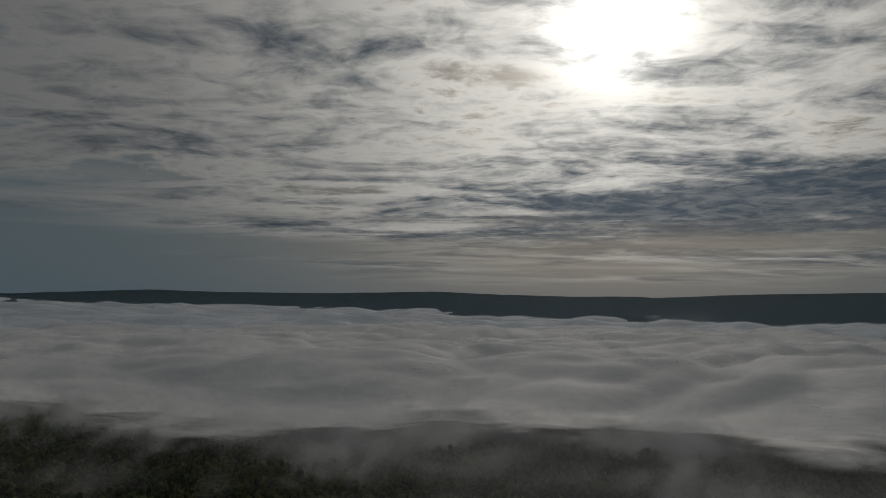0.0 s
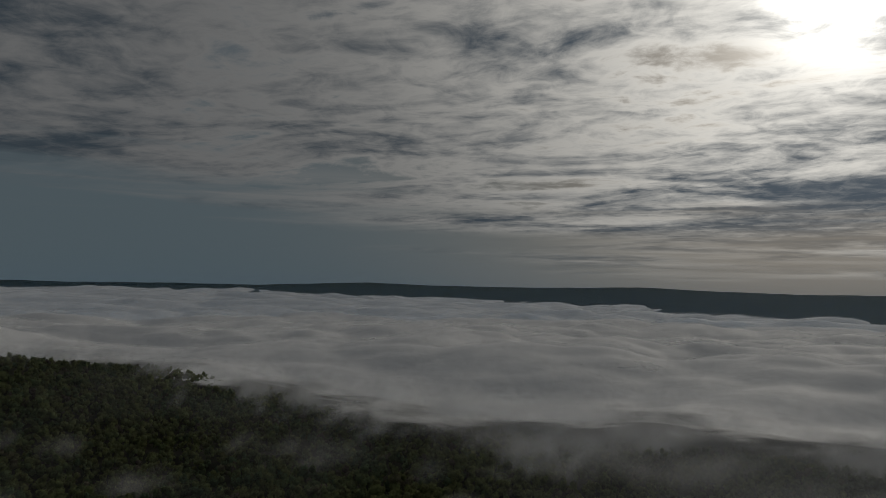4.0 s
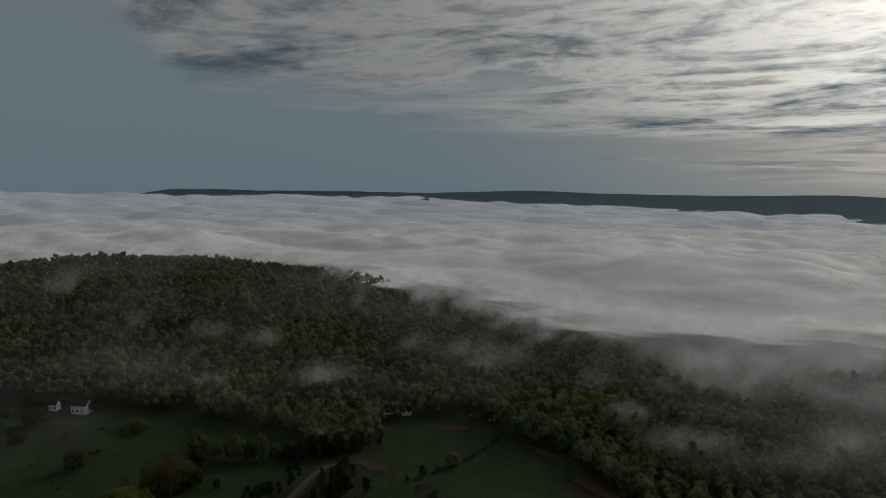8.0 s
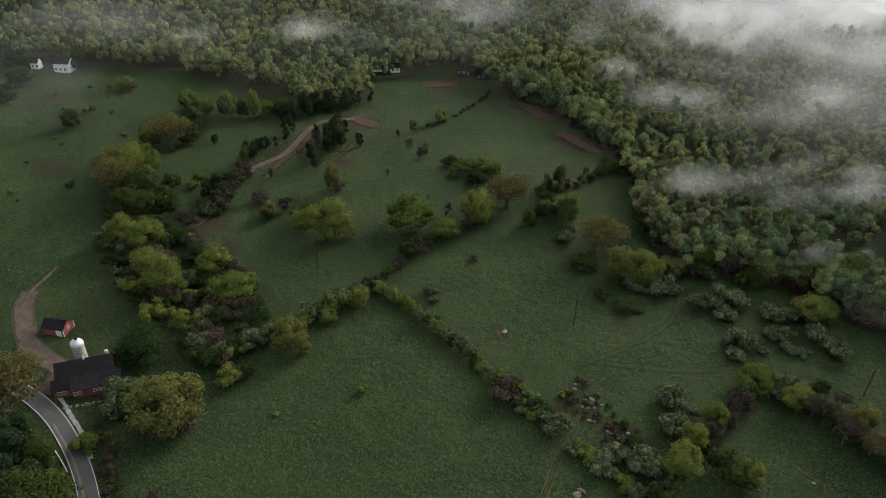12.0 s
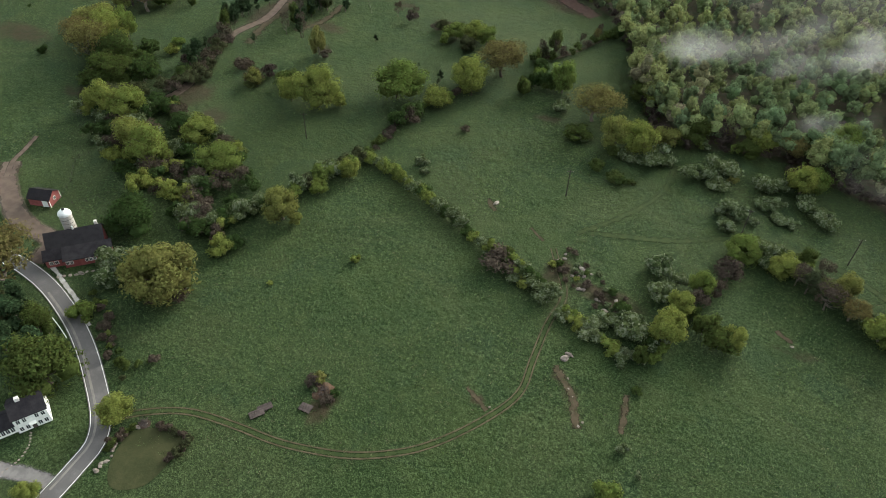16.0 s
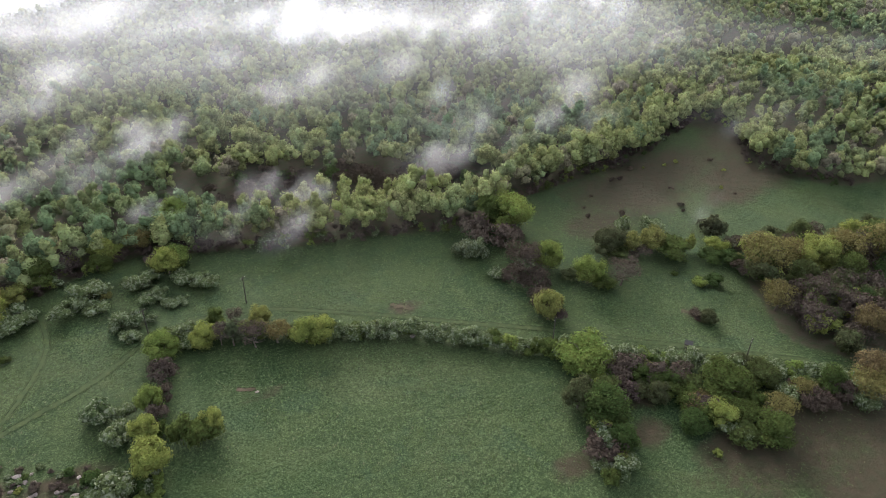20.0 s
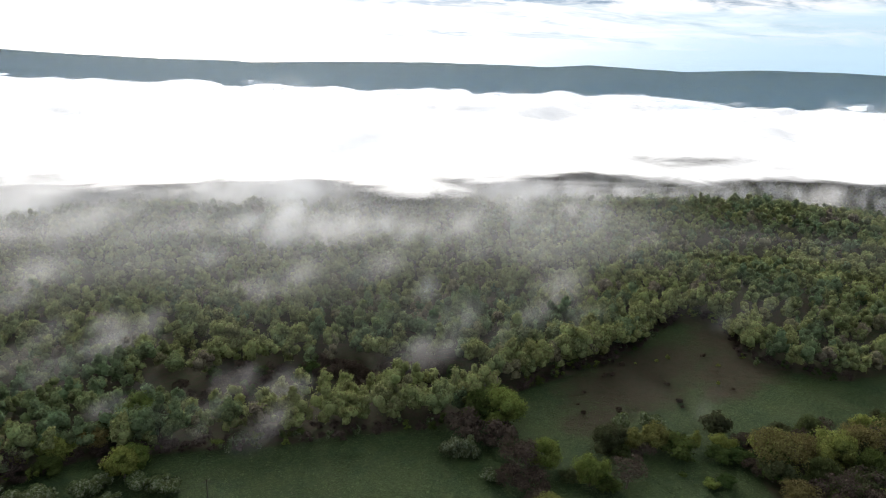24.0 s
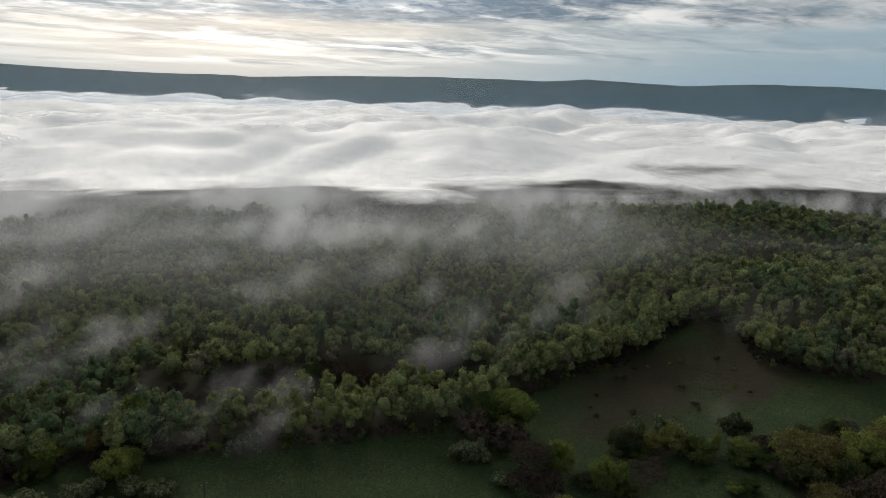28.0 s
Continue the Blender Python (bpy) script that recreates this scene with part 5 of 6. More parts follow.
thicket("undergrowth", HOLLOW, 90, "nnnnd", 0.7, 1.5, 907, "leafless brown brush in a wet hollow of the woods")
undergrowth(CLEARING[2:9], 3.6, 31)
undergrowth(CLEARING[8:20], 2.8, 32)
undergrowth(CLEARING[18:26], 3.6, 33)
# hedges
for q in range(34):     # the scrubby trees of the brush
    x, y = pick.uniform(152, 250), pick.uniform(42, 113)
    if bool(inside(x, y, BRUSH)):
        plant(pick.choice(KINDS[pick.choice("ggbxgs")]), x, y, pick.uniform(0.75, 1.3), pick.uniform(0.75, 1.1), pick, True)
hedge([(-97, 139), (-86, 136), (-72, 131), (-62, 127), (-52.3, 122), (-42.8, 119), (-33.6, 116), (-28.5, 114.5)], 1.9, "vvhvdh", 0.48, 0.78, 0.6)
hedge([(-24.6, 111), (-16.4, 108), (-9, 106), (-3, 107), (-1.3, 114)], 1.8, "vhhv", 0.34, 0.5, 0.4)
hedge([(-97, 139), (-102, 130), (-104, 122), (-106, 115)], 2.0, "vhd", 0.5, 0.9, 1.1)
hedge([(-98, 141), (-99, 156), (-99, 167), (-95, 180), (-88, 194)], 2.6, "dnh", 0.35, 0.65, 0.7)
hedge([(-13, 118), (-7, 113), (-4, 110)], 1.8, "vvd", 0.5, 0.75, 1.4)
hedge([(8.7, 156), (19, 153.5), (28, 148.5), (42, 140.5), (54, 134), (65, 129), (74, 121.5), (85, 111.5), (94, 104.5), (100, 98)], 1.7, "vvhdvv", 0.6, 0.95, 0.9)
hedge([(101, 99), (106, 94), (118, 86), (128, 77), (139, 69), (154, 57)], 1.8, "vvvh", 0.65, 0.95, 1.1)
hedge([(-148, 251), (-145.5, 260), (-143, 270), (-141, 296), (-142, 308)], 3.2, "ndn", 0.2, 0.45, 0.6)
hedge([(-186, 126), (-172, 145), (-178, 160), (-186, 176)], 4.0, "dnd", 0.8, 1.2, 1.8)
hedge([(-63, 256), (-66, 246), (-72, 231), (-80, 223)], 4.0, "ndn", 0.4, 0.7, 0.8)
hedge([(-96, 54), (-101, 49), (-108, 52), (-114, 57), (-122, 60)], 1.8, "dnhn", 0.18, 0.40, 0.9)
# silvery shrubs on the rough ground
grove("v,48,190,0.8 v,-83,146,0.55 v,-80,142,0.4 h,-1.5,72,0.8 v,-122,66,0.9 "
      "v,-124,72,0.8 v,-127,70,0.9 v,-118,73,0.8 h,-76,101,0.35 v,151,58,0.4 h,104,60,0.3 ")
thicket("thicket", [(-196, 116), (-163, 132), (-123, 123), (-100, 97), (-108, 86), (-121, 89), (-144, 95), (-180, 107)], 130, "vvdhddn", 0.75, 1.35, 906, "tangled thicket of silvery, dark and leafless shrubs")

thicket("scrub", [(-420, 120), (-400, 200), (-300, 240), (-235, 190), (-215, 110), (-300, 60)], 40, "ndh", 0.2, 0.7, 951, "scattered scrub on the rough pasture")
thicket("scrub", [(140, 160), (190, 185), (240, 170), (215, 130), (150, 140)], 18, "nh", 0.2, 0.5, 952, "scattered scrub on the hill pasture")


def tussocks():
    """Coarse grass tufts on the nearer meadows."""
    rng = np.random.default_rng(44)
    r, a = np.sqrt(rng.uniform(70 ** 2, 230 ** 2, 30000)), np.radians(rng.uniform(-72, 66, 30000))
    X, Y = -r * np.sin(a), r * np.cos(a)
    ok = ~wooded(X, Y) & (vnoise(X / 9, Y / 9, 5) + 0.4 * vnoise(X / 40, Y / 40, 6) > 0.55)
    X, Y = X[ok], Y[ok]
    pts = np.repeat(np.stack([X, Y, land(X, Y) + 0.06], -1), 5, axis=0)
    pts[:, :2] += rng.normal(0, 0.22, (len(pts), 2))
    nrm = rng.normal(0, 0.5, pts.shape) * 0.5 + np.array([0, 0, 1.0])
    v, f = leaves_at(rng, pts, nrm, 0.15)
    tagged(new("grass_tufts", mesh_of("tufts", v, f, M_TUFT, tint=np.repeat(rng.uniform(0, 1, len(X)), 15))), "coarse tufts of meadow grass", "grass", kind="stuff")


M_TUFT = mat_leaf("tuft_leaf", (0.055, 0.082, 0.030), (0.085, 0.11, 0.055), (0.11, 0.105, 0.07), shared=False)
tussocks()

# ---------------------------------------------------------------- road, tracks
def strip(name, points, width, mat, lift, label, category, offset=0.0, gap=2.0, kind="structure", parent=None, across=5, spread=1.0):
    """A band along a smooth line, laid on the ground."""
    c = spline(points, gap)
    rows = []
    for k, q in enumerate(c):
        d = (c[min(k + 1, len(c) - 1)] - c[max(k - 1, 0)]).normalized()
        side = Vector((d.y, -d.x, 0))
        for u in np.linspace(-1, 1, across):
            rows.append(q + side * (offset + u * width / 2))
    v = np.array([[p.x, p.y, 0] for p in rows])
    v[:, 2] = land(v[:, 0], v[:, 1]) + lift
    me = mesh_of(name, v, grid_faces(len(c), across), mat, True, edge=np.tile(np.abs(np.linspace(-1, 1, across)), len(c)))
    ob = new(name, me)
    if parent:
        ob.parent = parent
        return tagged(ob, label)
    return tagged(ob, label, category, kind=kind)


ROAD = [(-92, -14), (-90, 2), (-89, 14), (-89.5, 22.8), (-90, 28.2), (-91, 33.6), (-95, 38.5), (-103, 43.9), (-112, 49.1), (-121, 53.2), (-132, 56.9),
        (-141, 58.6), (-150, 59), (-170, 58), (-200, 54)]
road = strip("road", ROAD, 4.3, M_ASPHALT, 0.14, "worn grey asphalt country road with white edge lines", "road")
strip("edge_line", ROAD, 0.11, M_LINE, 0.16, "white edge line", "", 1.9, parent=road, across=2)
strip("edge_line", ROAD, 0.11, M_LINE, 0.16, "white edge line", "", -1.9, parent=road, across=2)
strip("crack_strip", ROAD[3:11], 0.5, M_PATCH, 0.15, "dark crumbling strip", "", -0.9, parent=road, across=2)
strip("road_shoulder", [(-141, 62.6), (-137, 61.8), (-130.5, 59.6), (-123.5, 57.2), (-116, 53.6)], 1.5, M_GRIT, 0.1, "pale washed-out grit beside the road", "shoulder")


def lawn():
    rim = [(-87.0, 38.8), (-83.5, 41.6), (-76.8, 42.4), (-75.8, 37.4), (-76.3, 31.7), (-80.5, 28.5), (-84.0, 30.2), (-86.4, 34.7)]
    rim = [(q.x, q.y) for q in spline(rim + rim[:1], 1.5)][:-1]
    c = np.mean(rim, axis=0)
    pts = [c] + [c + (np.array(q) - c) * f for f in (0.5, 1.0) for q in rim]
    n = len(rim)
    faces = [(0, 1 + k, 1 + (k + 1) % n) for k in range(n)]
    for k in range(n):
        faces += [(1 + k, 1 + n + k, 1 + (k + 1) % n), (1 + n + k, 1 + n + (k + 1) % n, 1 + (k + 1) % n)]
    xy = np.array(pts)
    me = mesh_of("lawn", np.column_stack([xy, land(xy[:, 0], xy[:, 1]) + 0.06]), np.array(faces), M_LAWN, True)
    tagged(new("lawn", me), "small olive-brown lawn in a corner between road and track", "lawn", kind="structure")


lawn()


def guard_rail(points):
    ob = thing("guard_rail", pose(0, 0, 0), "low white guard rail on posts beside the road", "rail")
    for (ax, ay), (bx, by) in zip(points, points[1:]):
        za = float(land(np.array(ax), np.array(ay)))
        part("post", boxed(ax - 0.07, ay - 0.07, za - 0.2, ax + 0.07, ay + 0.07, za + 0.62), M_POLE, ob)
        part("rail", tube(bmesh.new(), (ax, ay, za + 0.55), (bx, by, za + 0.55), 0.10, 0.10, 6), M_WHITE, ob)


guard_rail([(-124.5, 51.0), (-122, 50.3), (-119.5, 49.5), (-117, 48.6)])
strip("farm_yard", [(-143, 61), (-146.6, 68.7), (-154.9, 69.4), (-163.1, 71.0), (-172.0, 75.6), (-179.9, 80.5), (-184.6, 86.0)], 8.0, M_GRAVEL, 0.1,
      "brown gravel farm drive and yard", "drive")
strip("yard_track", [(-179.9, 80.5), (-184.6, 86.0), (-186.7, 91.3), (-189.7, 98.1)], 2.4, M_GRAVEL, 0.1, "narrow earth track leaving the farm yard", "track")
strip("driveway", [(-90, 24), (-97, 22.5), (-104, 20), (-112, 16)], 4.5, M_DRIVE, 0.1, "grey gravel driveway to the white house", "drive")
strip("farm_lane", [(-173.5, 128.0), (-172.7, 133.2), (-172.5, 140.8), (-176.3, 154.2), (-179.8, 162.2), (-185.4, 180.5), (-184.3, 199.7), (-191.2, 223.1), (-191.2, 236.1), (-181.5, 244.5)], 5.6, M_GRAVEL,
      0.1, "pale earth farm lane climbing between trees", "lane")
RUT = [(-92, 39.7), (-87, 44), (-80, 47.9), (-70, 49.9), (-60, 51.3), (-49.1, 54.7), (-41.5, 59), (-34.9, 65), (-28.5, 75), (-24.6, 85), (-25.6, 95),
       (-26.7, 106), (-26.6, 116), (-31, 124), (-35.4, 131)]
track = strip("field_track", RUT, 1.3, M_PRESSED, 0.05, "two-rut farm track curving through the grass", "track")
for o in (-0.7, 0.7):
    strip("rut", RUT, 0.55, M_RUT, 0.08, "worn earth wheel rut", "", o, parent=track, across=3)
for line, width in (([(-20.5, 96), (-19.5, 94.5), (-17, 92.3), (-14.8, 90.3), (-12.5, 86), (-10.8, 83.1)], 2.4),
                    ([(-4.7, 96), (-4.4, 94.5), (-3.6, 90.2), (-2.8, 86.3)], 2.0), ([(-34.8, 81.2), (-33.3, 80.4), (-31, 79.2), (-28.6, 78)], 1.5),
                    ([(-58.8, 140.8), (-57, 139), (-54.8, 137)], 2.2), ([(-43.5, 135.4), (-41, 133.6), (-38.6, 132.2)], 1.4), ([(20, 130.6), (22, 129.4), (24, 128.6)], 1.8),
                    ([(67, 143), (69, 141), (72, 138.5)], 3.0), ([(137, 101), (139, 99), (141, 97)], 2.4),
                    ([(-176, 178), (-180, 190), (-183, 206), (-186, 218)], 5.0), ([(-168, 196), (-164, 208), (-166, 224)], 4.0)):
    strip("earth_scar", line, width, M_SCAR, 0.06, "ragged scar of bare brown earth in the grass", "bare earth", across=7, gap=1.2)
strip("earth_scar", [(-79, 224), (-72, 231), (-66, 246), (-63, 256)], 2.6, M_SCAR, 0.07, "bare earth bank along a field edge", "bare earth", across=7, gap=1.2)
for line in ([(-126.0, 304.0), (-115.0, 299.5), (-104.0, 293.0)], [(-94.0, 281.5), (-84.0, 276.5), (-73.0, 270.5)], [(-176.0, 300.0), (-162.0, 308.0)], [(-183.0, 247.0), (-176.0, 244.5), (-168.0, 243.5)]):
    strip("tilled_plot", line, 12.0, M_PLOT, 0.08, "small red-brown tilled plot at the field's edge", "plot", gap=1.5)
track = strip("meadow_track", [(-32.3, 139), (-24, 152), (-17.4, 168), (-17.5, 184)], 2.2, M_PRESSED, 0.05, "faint wheel track in the meadow", "track")
for o in (-0.8, 0.8):
    strip("rut", [(-32.3, 139), (-24, 152), (-17.4, 168), (-17.5, 184)], 0.5, M_PRESSED, 0.08, "", "", o, parent=track, across=3)
LINE = [(-30, 141), (-8.2, 150), (4.7, 159), (18.8, 162), (36, 158), (56, 145), (80, 127), (100, 112), (128, 88), (150, 70)]
track = strip("pole_track", LINE, 2.6, M_PRESSED, 0.05, "faint wheel track along the power line", "track")
for o in (-0.8, 0.8):
    strip("rut", LINE, 0.45, M_PRESSED, 0.08, "", "", o, parent=track, across=3)


# ---------------------------------------------------------------- power line
def pole(x, y):
    ob = thing("utility_pole", pose(x, y, float(land(np.array(x), np.array(y))), 0, 0, 25), "weathered wooden utility pole with a crossarm", "pole",
               "poles of the power line")
    part("shaft", tube(bmesh.new(), (0, 0, -0.5), (0, 0, 9.0), 0.17, 0.11, 9), M_POLE, ob)
    part("crossarm", boxed(-0.9, -0.06, 8.4, 0.9, 0.06, 8.53), M_POLE, ob)
    for s in (-0.75, 0.75):
        part("insulator", tube(bmesh.new(), (s, 0, 8.53), (s, 0, 8.7), 0.05, 0.035, 6), M_WHITE, ob)


POLES = [(-120, 139), (-40.5, 153), (6.1, 161), (32.4, 163), (96, 107), (133, 76.5)]
for x, y in POLES:
    pole(x, y)
for (ax, ay), (bx, by) in zip(POLES[1:], POLES[2:]):
    bm = bmesh.new()
    last = None
    for k in range(9):
        t = k / 8
        q = Vector((ax + (bx - ax) * t, ay + (by - ay) * t, 8.7 - 4 * 0.8 * t * (1 - t)))
        if last:
            tube(bm, last, q, 0.02, 0.02, 4)
        last = q
    me = bpy.data.meshes.new("wire")
    bm.to_mesh(me)
    bm.free()
    me.materials.append(M_WIRE)
    tagged(new("power_line", me), "thin sagging power line between two wooden poles", "wire", "spans of the power line")


# ---------------------------------------------------------------- buildings
def gable(bm, x0, x1, y0, y1, eave, ridge, over, thick):
    """Two roof slopes, ridge along x."""
    mid = (y0 + y1) / 2
    drop = (ridge - eave) / (mid - y0) * over
    for s, y in ((-1, y0 - over), (1, y1 + over)):
        pts = [(x0 - over, y, eave - drop), (x1 + over, y, eave - drop), (x1 + over, mid, ridge), (x0 - over, mid, ridge)]
        lo = [bm.verts.new(p) for p in pts]
        hi = [bm.verts.new((p[0], p[1], p[2] + thick)) for p in pts]
        for a in (lo[::-1], hi):
            bm.faces.new(a)
        for k in range(4):
            bm.faces.new((lo[k], lo[(k + 1) % 4], hi[(k + 1) % 4], hi[k]))
    return bm


def walls(bm, x0, x1, y0, y1, eave, ridge):
    """Four walls with gable ends."""
    mid = (y0 + y1) / 2
    ring = [(x0, y0), (x1, y0), (x1, y1), (x0, y1)]
    lo, hi = [bm.verts.new((*p, -0.4)) for p in ring], [bm.verts.new((*p, eave)) for p in ring]
    tops = [bm.verts.new((x0, mid, ridge)), bm.verts.new((x1, mid, ridge))]
    bm.faces.new((lo[0], lo[1], hi[1], hi[0]))
    bm.faces.new((lo[2], lo[3], hi[3], hi[2]))
    bm.faces.new((lo[1], lo[2], hi[2], tops[1], hi[1]))
    bm.faces.new((lo[3], lo[0], hi[0], tops[0], hi[3]))
    return bm


def window(parent, x, y, z, w, h, face, name="window"):
    """A framed pane on a wall that looks to -y or to +x or -x."""
    def b(u0, u1, z0, z1, d0, d1):
        if face == "-y":
            return boxed(x + u0, y - d1, z + z0, x + u1, y - d0, z + z1)
        if face == "+x":
            return boxed(x + d0, y + u0, z + z0, x + d1, y + u1, z + z1)
        return boxed(x - d1, y + u0, z + z0, x - d0, y + u1, z + z1)
    f = part(name, b(-w / 2 - 0.1, w / 2 + 0.1, -0.1, h + 0.1, 0.0, 0.06), M_WHITE, parent, "white window frame")
    part("pane", b(-w / 2, w / 2, 0, h, 0.05, 0.075), M_GLASS, f, "dark glass")
    part("glazing_bar", b(-0.03, 0.03, 0, h, 0.07, 0.09), M_WHITE, f)
    return f


def barn():
    ob = thing("barn", pose(-137.6, 61.4, 0.1, 0, 0, 48), "red boarded barn with a large dark shingle roof", "barn")
    part("wall", walls(bmesh.new(), 0, 12.5, 3.2, 9.2, 3.6, 6.6), M_RED, ob)
    part("roof", gable(bmesh.new(), 0, 12.5, 3.2, 9.2, 3.6, 6.6, 0.4, 0.16), M_ROOF, ob, "dark shingle roof")
    part("wall", boxed(3.2, 0.0, -0.4, 14.0, 3.2, 2.3), M_RED, ob, "red lean-to wall")
    part("wall", boxed(-1.0, 1.1, -0.4, 3.2, 3.2, 2.2), M_RED, ob, "low red side wall")
    for x0, x1, y0 in ((3.0, 14.4, -0.5), (-1.4, 3.0, 0.7)):
        bm = bmesh.new()
        p = [(x0, y0, 2.25), (x1, y0, 2.25), (x1, 3.3, 3.75), (x0, 3.3, 3.75)]
        lo, hi = [bm.verts.new(q) for q in p], [bm.verts.new((q[0], q[1], q[2] + 0.14)) for q in p]
        bm.faces.new(lo[::-1])
        bm.faces.new(hi)
        for k in range(4):
            bm.faces.new((lo[k], lo[(k + 1) % 4], hi[(k + 1) % 4], hi[k]))
        part("lean_to_roof", bm, M_ROOF, ob, "low dark lean-to roof")
    for x in (3.9, 4.8, 8.2, 9.1, 10.0, 12.4, 13.3):
        window(ob, x, 0.0, 0.9, 0.6, 0.8, "-y")
    for x in (0.2, 1.4):
        window(ob, x, 1.1, 0.9, 0.7, 0.8, "-y")
    part("roof_vent", tube(bmesh.new(), (6.4, 6.2, 6.5), (6.4, 6.2, 7.4), 0.28, 0.2, 8), M_METAL, ob, "small pale metal roof vent")
    part("chimney_stack", boxed(11.0, 7.6, 3.5, 11.7, 8.3, 6.6, bevel=0.04), M_BRICK, ob, "pale masonry stack")


def silo():
    ob = thing("silo", pose(-143.2, 72.6, 0), "concrete stave silo with a pale domed metal cap", "silo")
    part("shaft", tube(bmesh.new(), (0, 0, -0.3), (0, 0, 7.6), 1.5, 1.5, 28), M_CONCRETE, ob, "stained concrete shaft")
    bm = bmesh.new()
    bmesh.ops.create_uvsphere(bm, u_segments=28, v_segments=12, radius=1.62, matrix=Matrix.Translation((0, 0, 7.5)) @ Matrix.Diagonal((1, 1, 0.85, 1)))
    bmesh.ops.delete(bm, geom=[v for v in bm.verts if v.co.z < 7.45], context="VERTS")
    for f in bm.faces:
        f.smooth = True
    part("dome", bm, M_METAL, ob, "pale metal dome")
    part("hatch", tube(bmesh.new(), (0.1, 0, 9.0), (0.1, 0, 9.2), 0.42, 0.36, 12), M_ROOF, ob, "dark round hatch")
    for z in np.arange(0.8, 7.4, 1.1):
        part("hoop", tube(bmesh.new(), (0, 0, z), (0, 0, z + 0.07), 1.54, 1.54, 28), M_WIRE, ob)


def shed():
    ob = thing("shed", pose(-163.5, 75.5, 0, 0, 0, 20), "small red shed with a dark gable roof and white trim", "shed")
    part("wall", walls(bmesh.new(), 0, 6.0, 0, 4.6, 2.4, 3.9), M_RED, ob)
    part("roof", gable(bmesh.new(), 0, 6.0, 0, 4.6, 2.4, 3.9, 0.3, 0.12), M_ROOF, ob, "dark shingle roof")
    window(ob, 6.0, 2.3, 1.2, 0.8, 0.8, "+x")
    part("door", boxed(3.8, -0.05, 0.0, 5.4, -0.004, 2.0), M_WHITE, ob, "white door")
    part("corner_trim", boxed(5.9, -0.06, 0, 6.06, 0.1, 2.4), M_WHITE, ob, "white trim")
    part("corner_trim", boxed(5.9, 4.5, 0, 6.06, 4.66, 2.4), M_WHITE, ob, "white trim")


def farmhouse():
    ob = thing("farmhouse", pose(-105.2, 27.8, 0, 0, 0, 60), "white two-storey farmhouse with dark roofs and a lower wing", "house")
    part("wall", walls(bmesh.new(), 0, 6.0, 0, 5.6, 4.4, 6.1), M_WHITE, ob)
    part("roof", gable(bmesh.new(), 0, 6.0, 0, 5.6, 4.4, 6.1, 0.25, 0.14), M_ROOF, ob, "dark shingle roof")
    for z in (0.7, 2.9):
        for x in (0.8, 1.9, 4.1, 5.2):
            window(ob, x, 0.0, z, 0.6, 1.05, "-y")
        for y in (1.5, 4.1):
            window(ob, 6.0, y, z, 0.6, 1.05, "+x")
    part("door", boxed(2.6, -0.07, 0.1, 3.4, -0.004, 2.0), M_WOOD, ob, "dark front door")
    part("porch_hood", boxed(2.4, -0.8, 2.1, 3.6, -0.004, 2.24), M_WHITE, ob)
    part("chimney", boxed(1.6, 2.6, 5.5, 2.4, 3.3, 7.0, bevel=0.05), M_BRICK, ob, "pale masonry chimney")
    part("wing_wall", walls(bmesh.new(), -5.6, -0.02, 0.6, 5.2, 2.3, 4.0), M_WHITE, ob, "white wing")
    part("wing_roof", gable(bmesh.new(), -5.6, -0.35, 0.6, 5.2, 2.3, 4.0, 0.25, 0.13), M_ROOF, ob, "dark wing roof")
    for k in range(6):
        window(ob, -5.0 + k * 0.85, 0.6, 0.7, 0.6, 1.2, "-y")
    part("back_wall", walls(bmesh.new(), -9.0, -5.62, 1.2, 5.0, 2.2, 3.5), M_WHITE, ob, "white back annexe")
    part("back_roof", gable(bmesh.new(), -9.0, -5.62, 1.2, 5.0, 2.2, 3.5, 0.2, 0.12), M_ROOF, ob)
    part("vent", boxed(-4.4, 3.8, 3.1, -3.7, 4.5, 4.3, bevel=0.03), M_BRICK, ob, "pale chimney of the wing")


def far_house(x, y, turn, w, d, eave, ridge, label, wall=None, name="house"):
    z = float(land(np.array(float(x)), np.array(float(y))))
    ob = thing(name, pose(x, y, z, 0, 0, turn), label, "house", "far houses")
    part("wall", walls(bmesh.new(), 0, w, 0, d, eave, ridge), wall or M_WHITE, ob)
    part("roof", gable(bmesh.new(), 0, w, 0, d, eave, ridge, 0.3, 0.14), M_ROOF, ob, "dark roof")
    for k in range(max(2, int(w / 2.5))):
        window(ob, 1.2 + k * 2.4, 0.0, 1.0, 0.9, 1.2, "-y")


barn()
silo()
shed()
farmhouse()
far_house(-343, 208, 25, 8, 7, 4.6, 7.0, "white house with a dark gable roof at the wood's edge")
far_house(-356, 204, 25, 4, 4, 3.4, 5.4, "small white outbuilding at the wood's edge")
far_house(-212, 300, 40, 11, 7, 3.4, 6.0, "pale grey house among trees")
far_house(-201, 306, 40, 5, 5, 2.6, 4.4, "low grey annexe among trees")
far_house(-169, 322, 10, 9, 6, 2.8, 5.0, "brown house with a dark roof among trees", M_WOOD)
far_house(-157, 321, 20, 7, 5, 2.6, 4.4, "brown shed with a dark roof among trees", M_WOOD)
far_house(132, 514, 20, 8, 6, 3.2, 5.2, "white house half hidden by mist")
far_house(592, 404, 35, 26, 12, 7, 9, "long white building beyond the woods")
far_house(614, 424, 35, 16, 10, 6, 8, "white building beyond the woods")


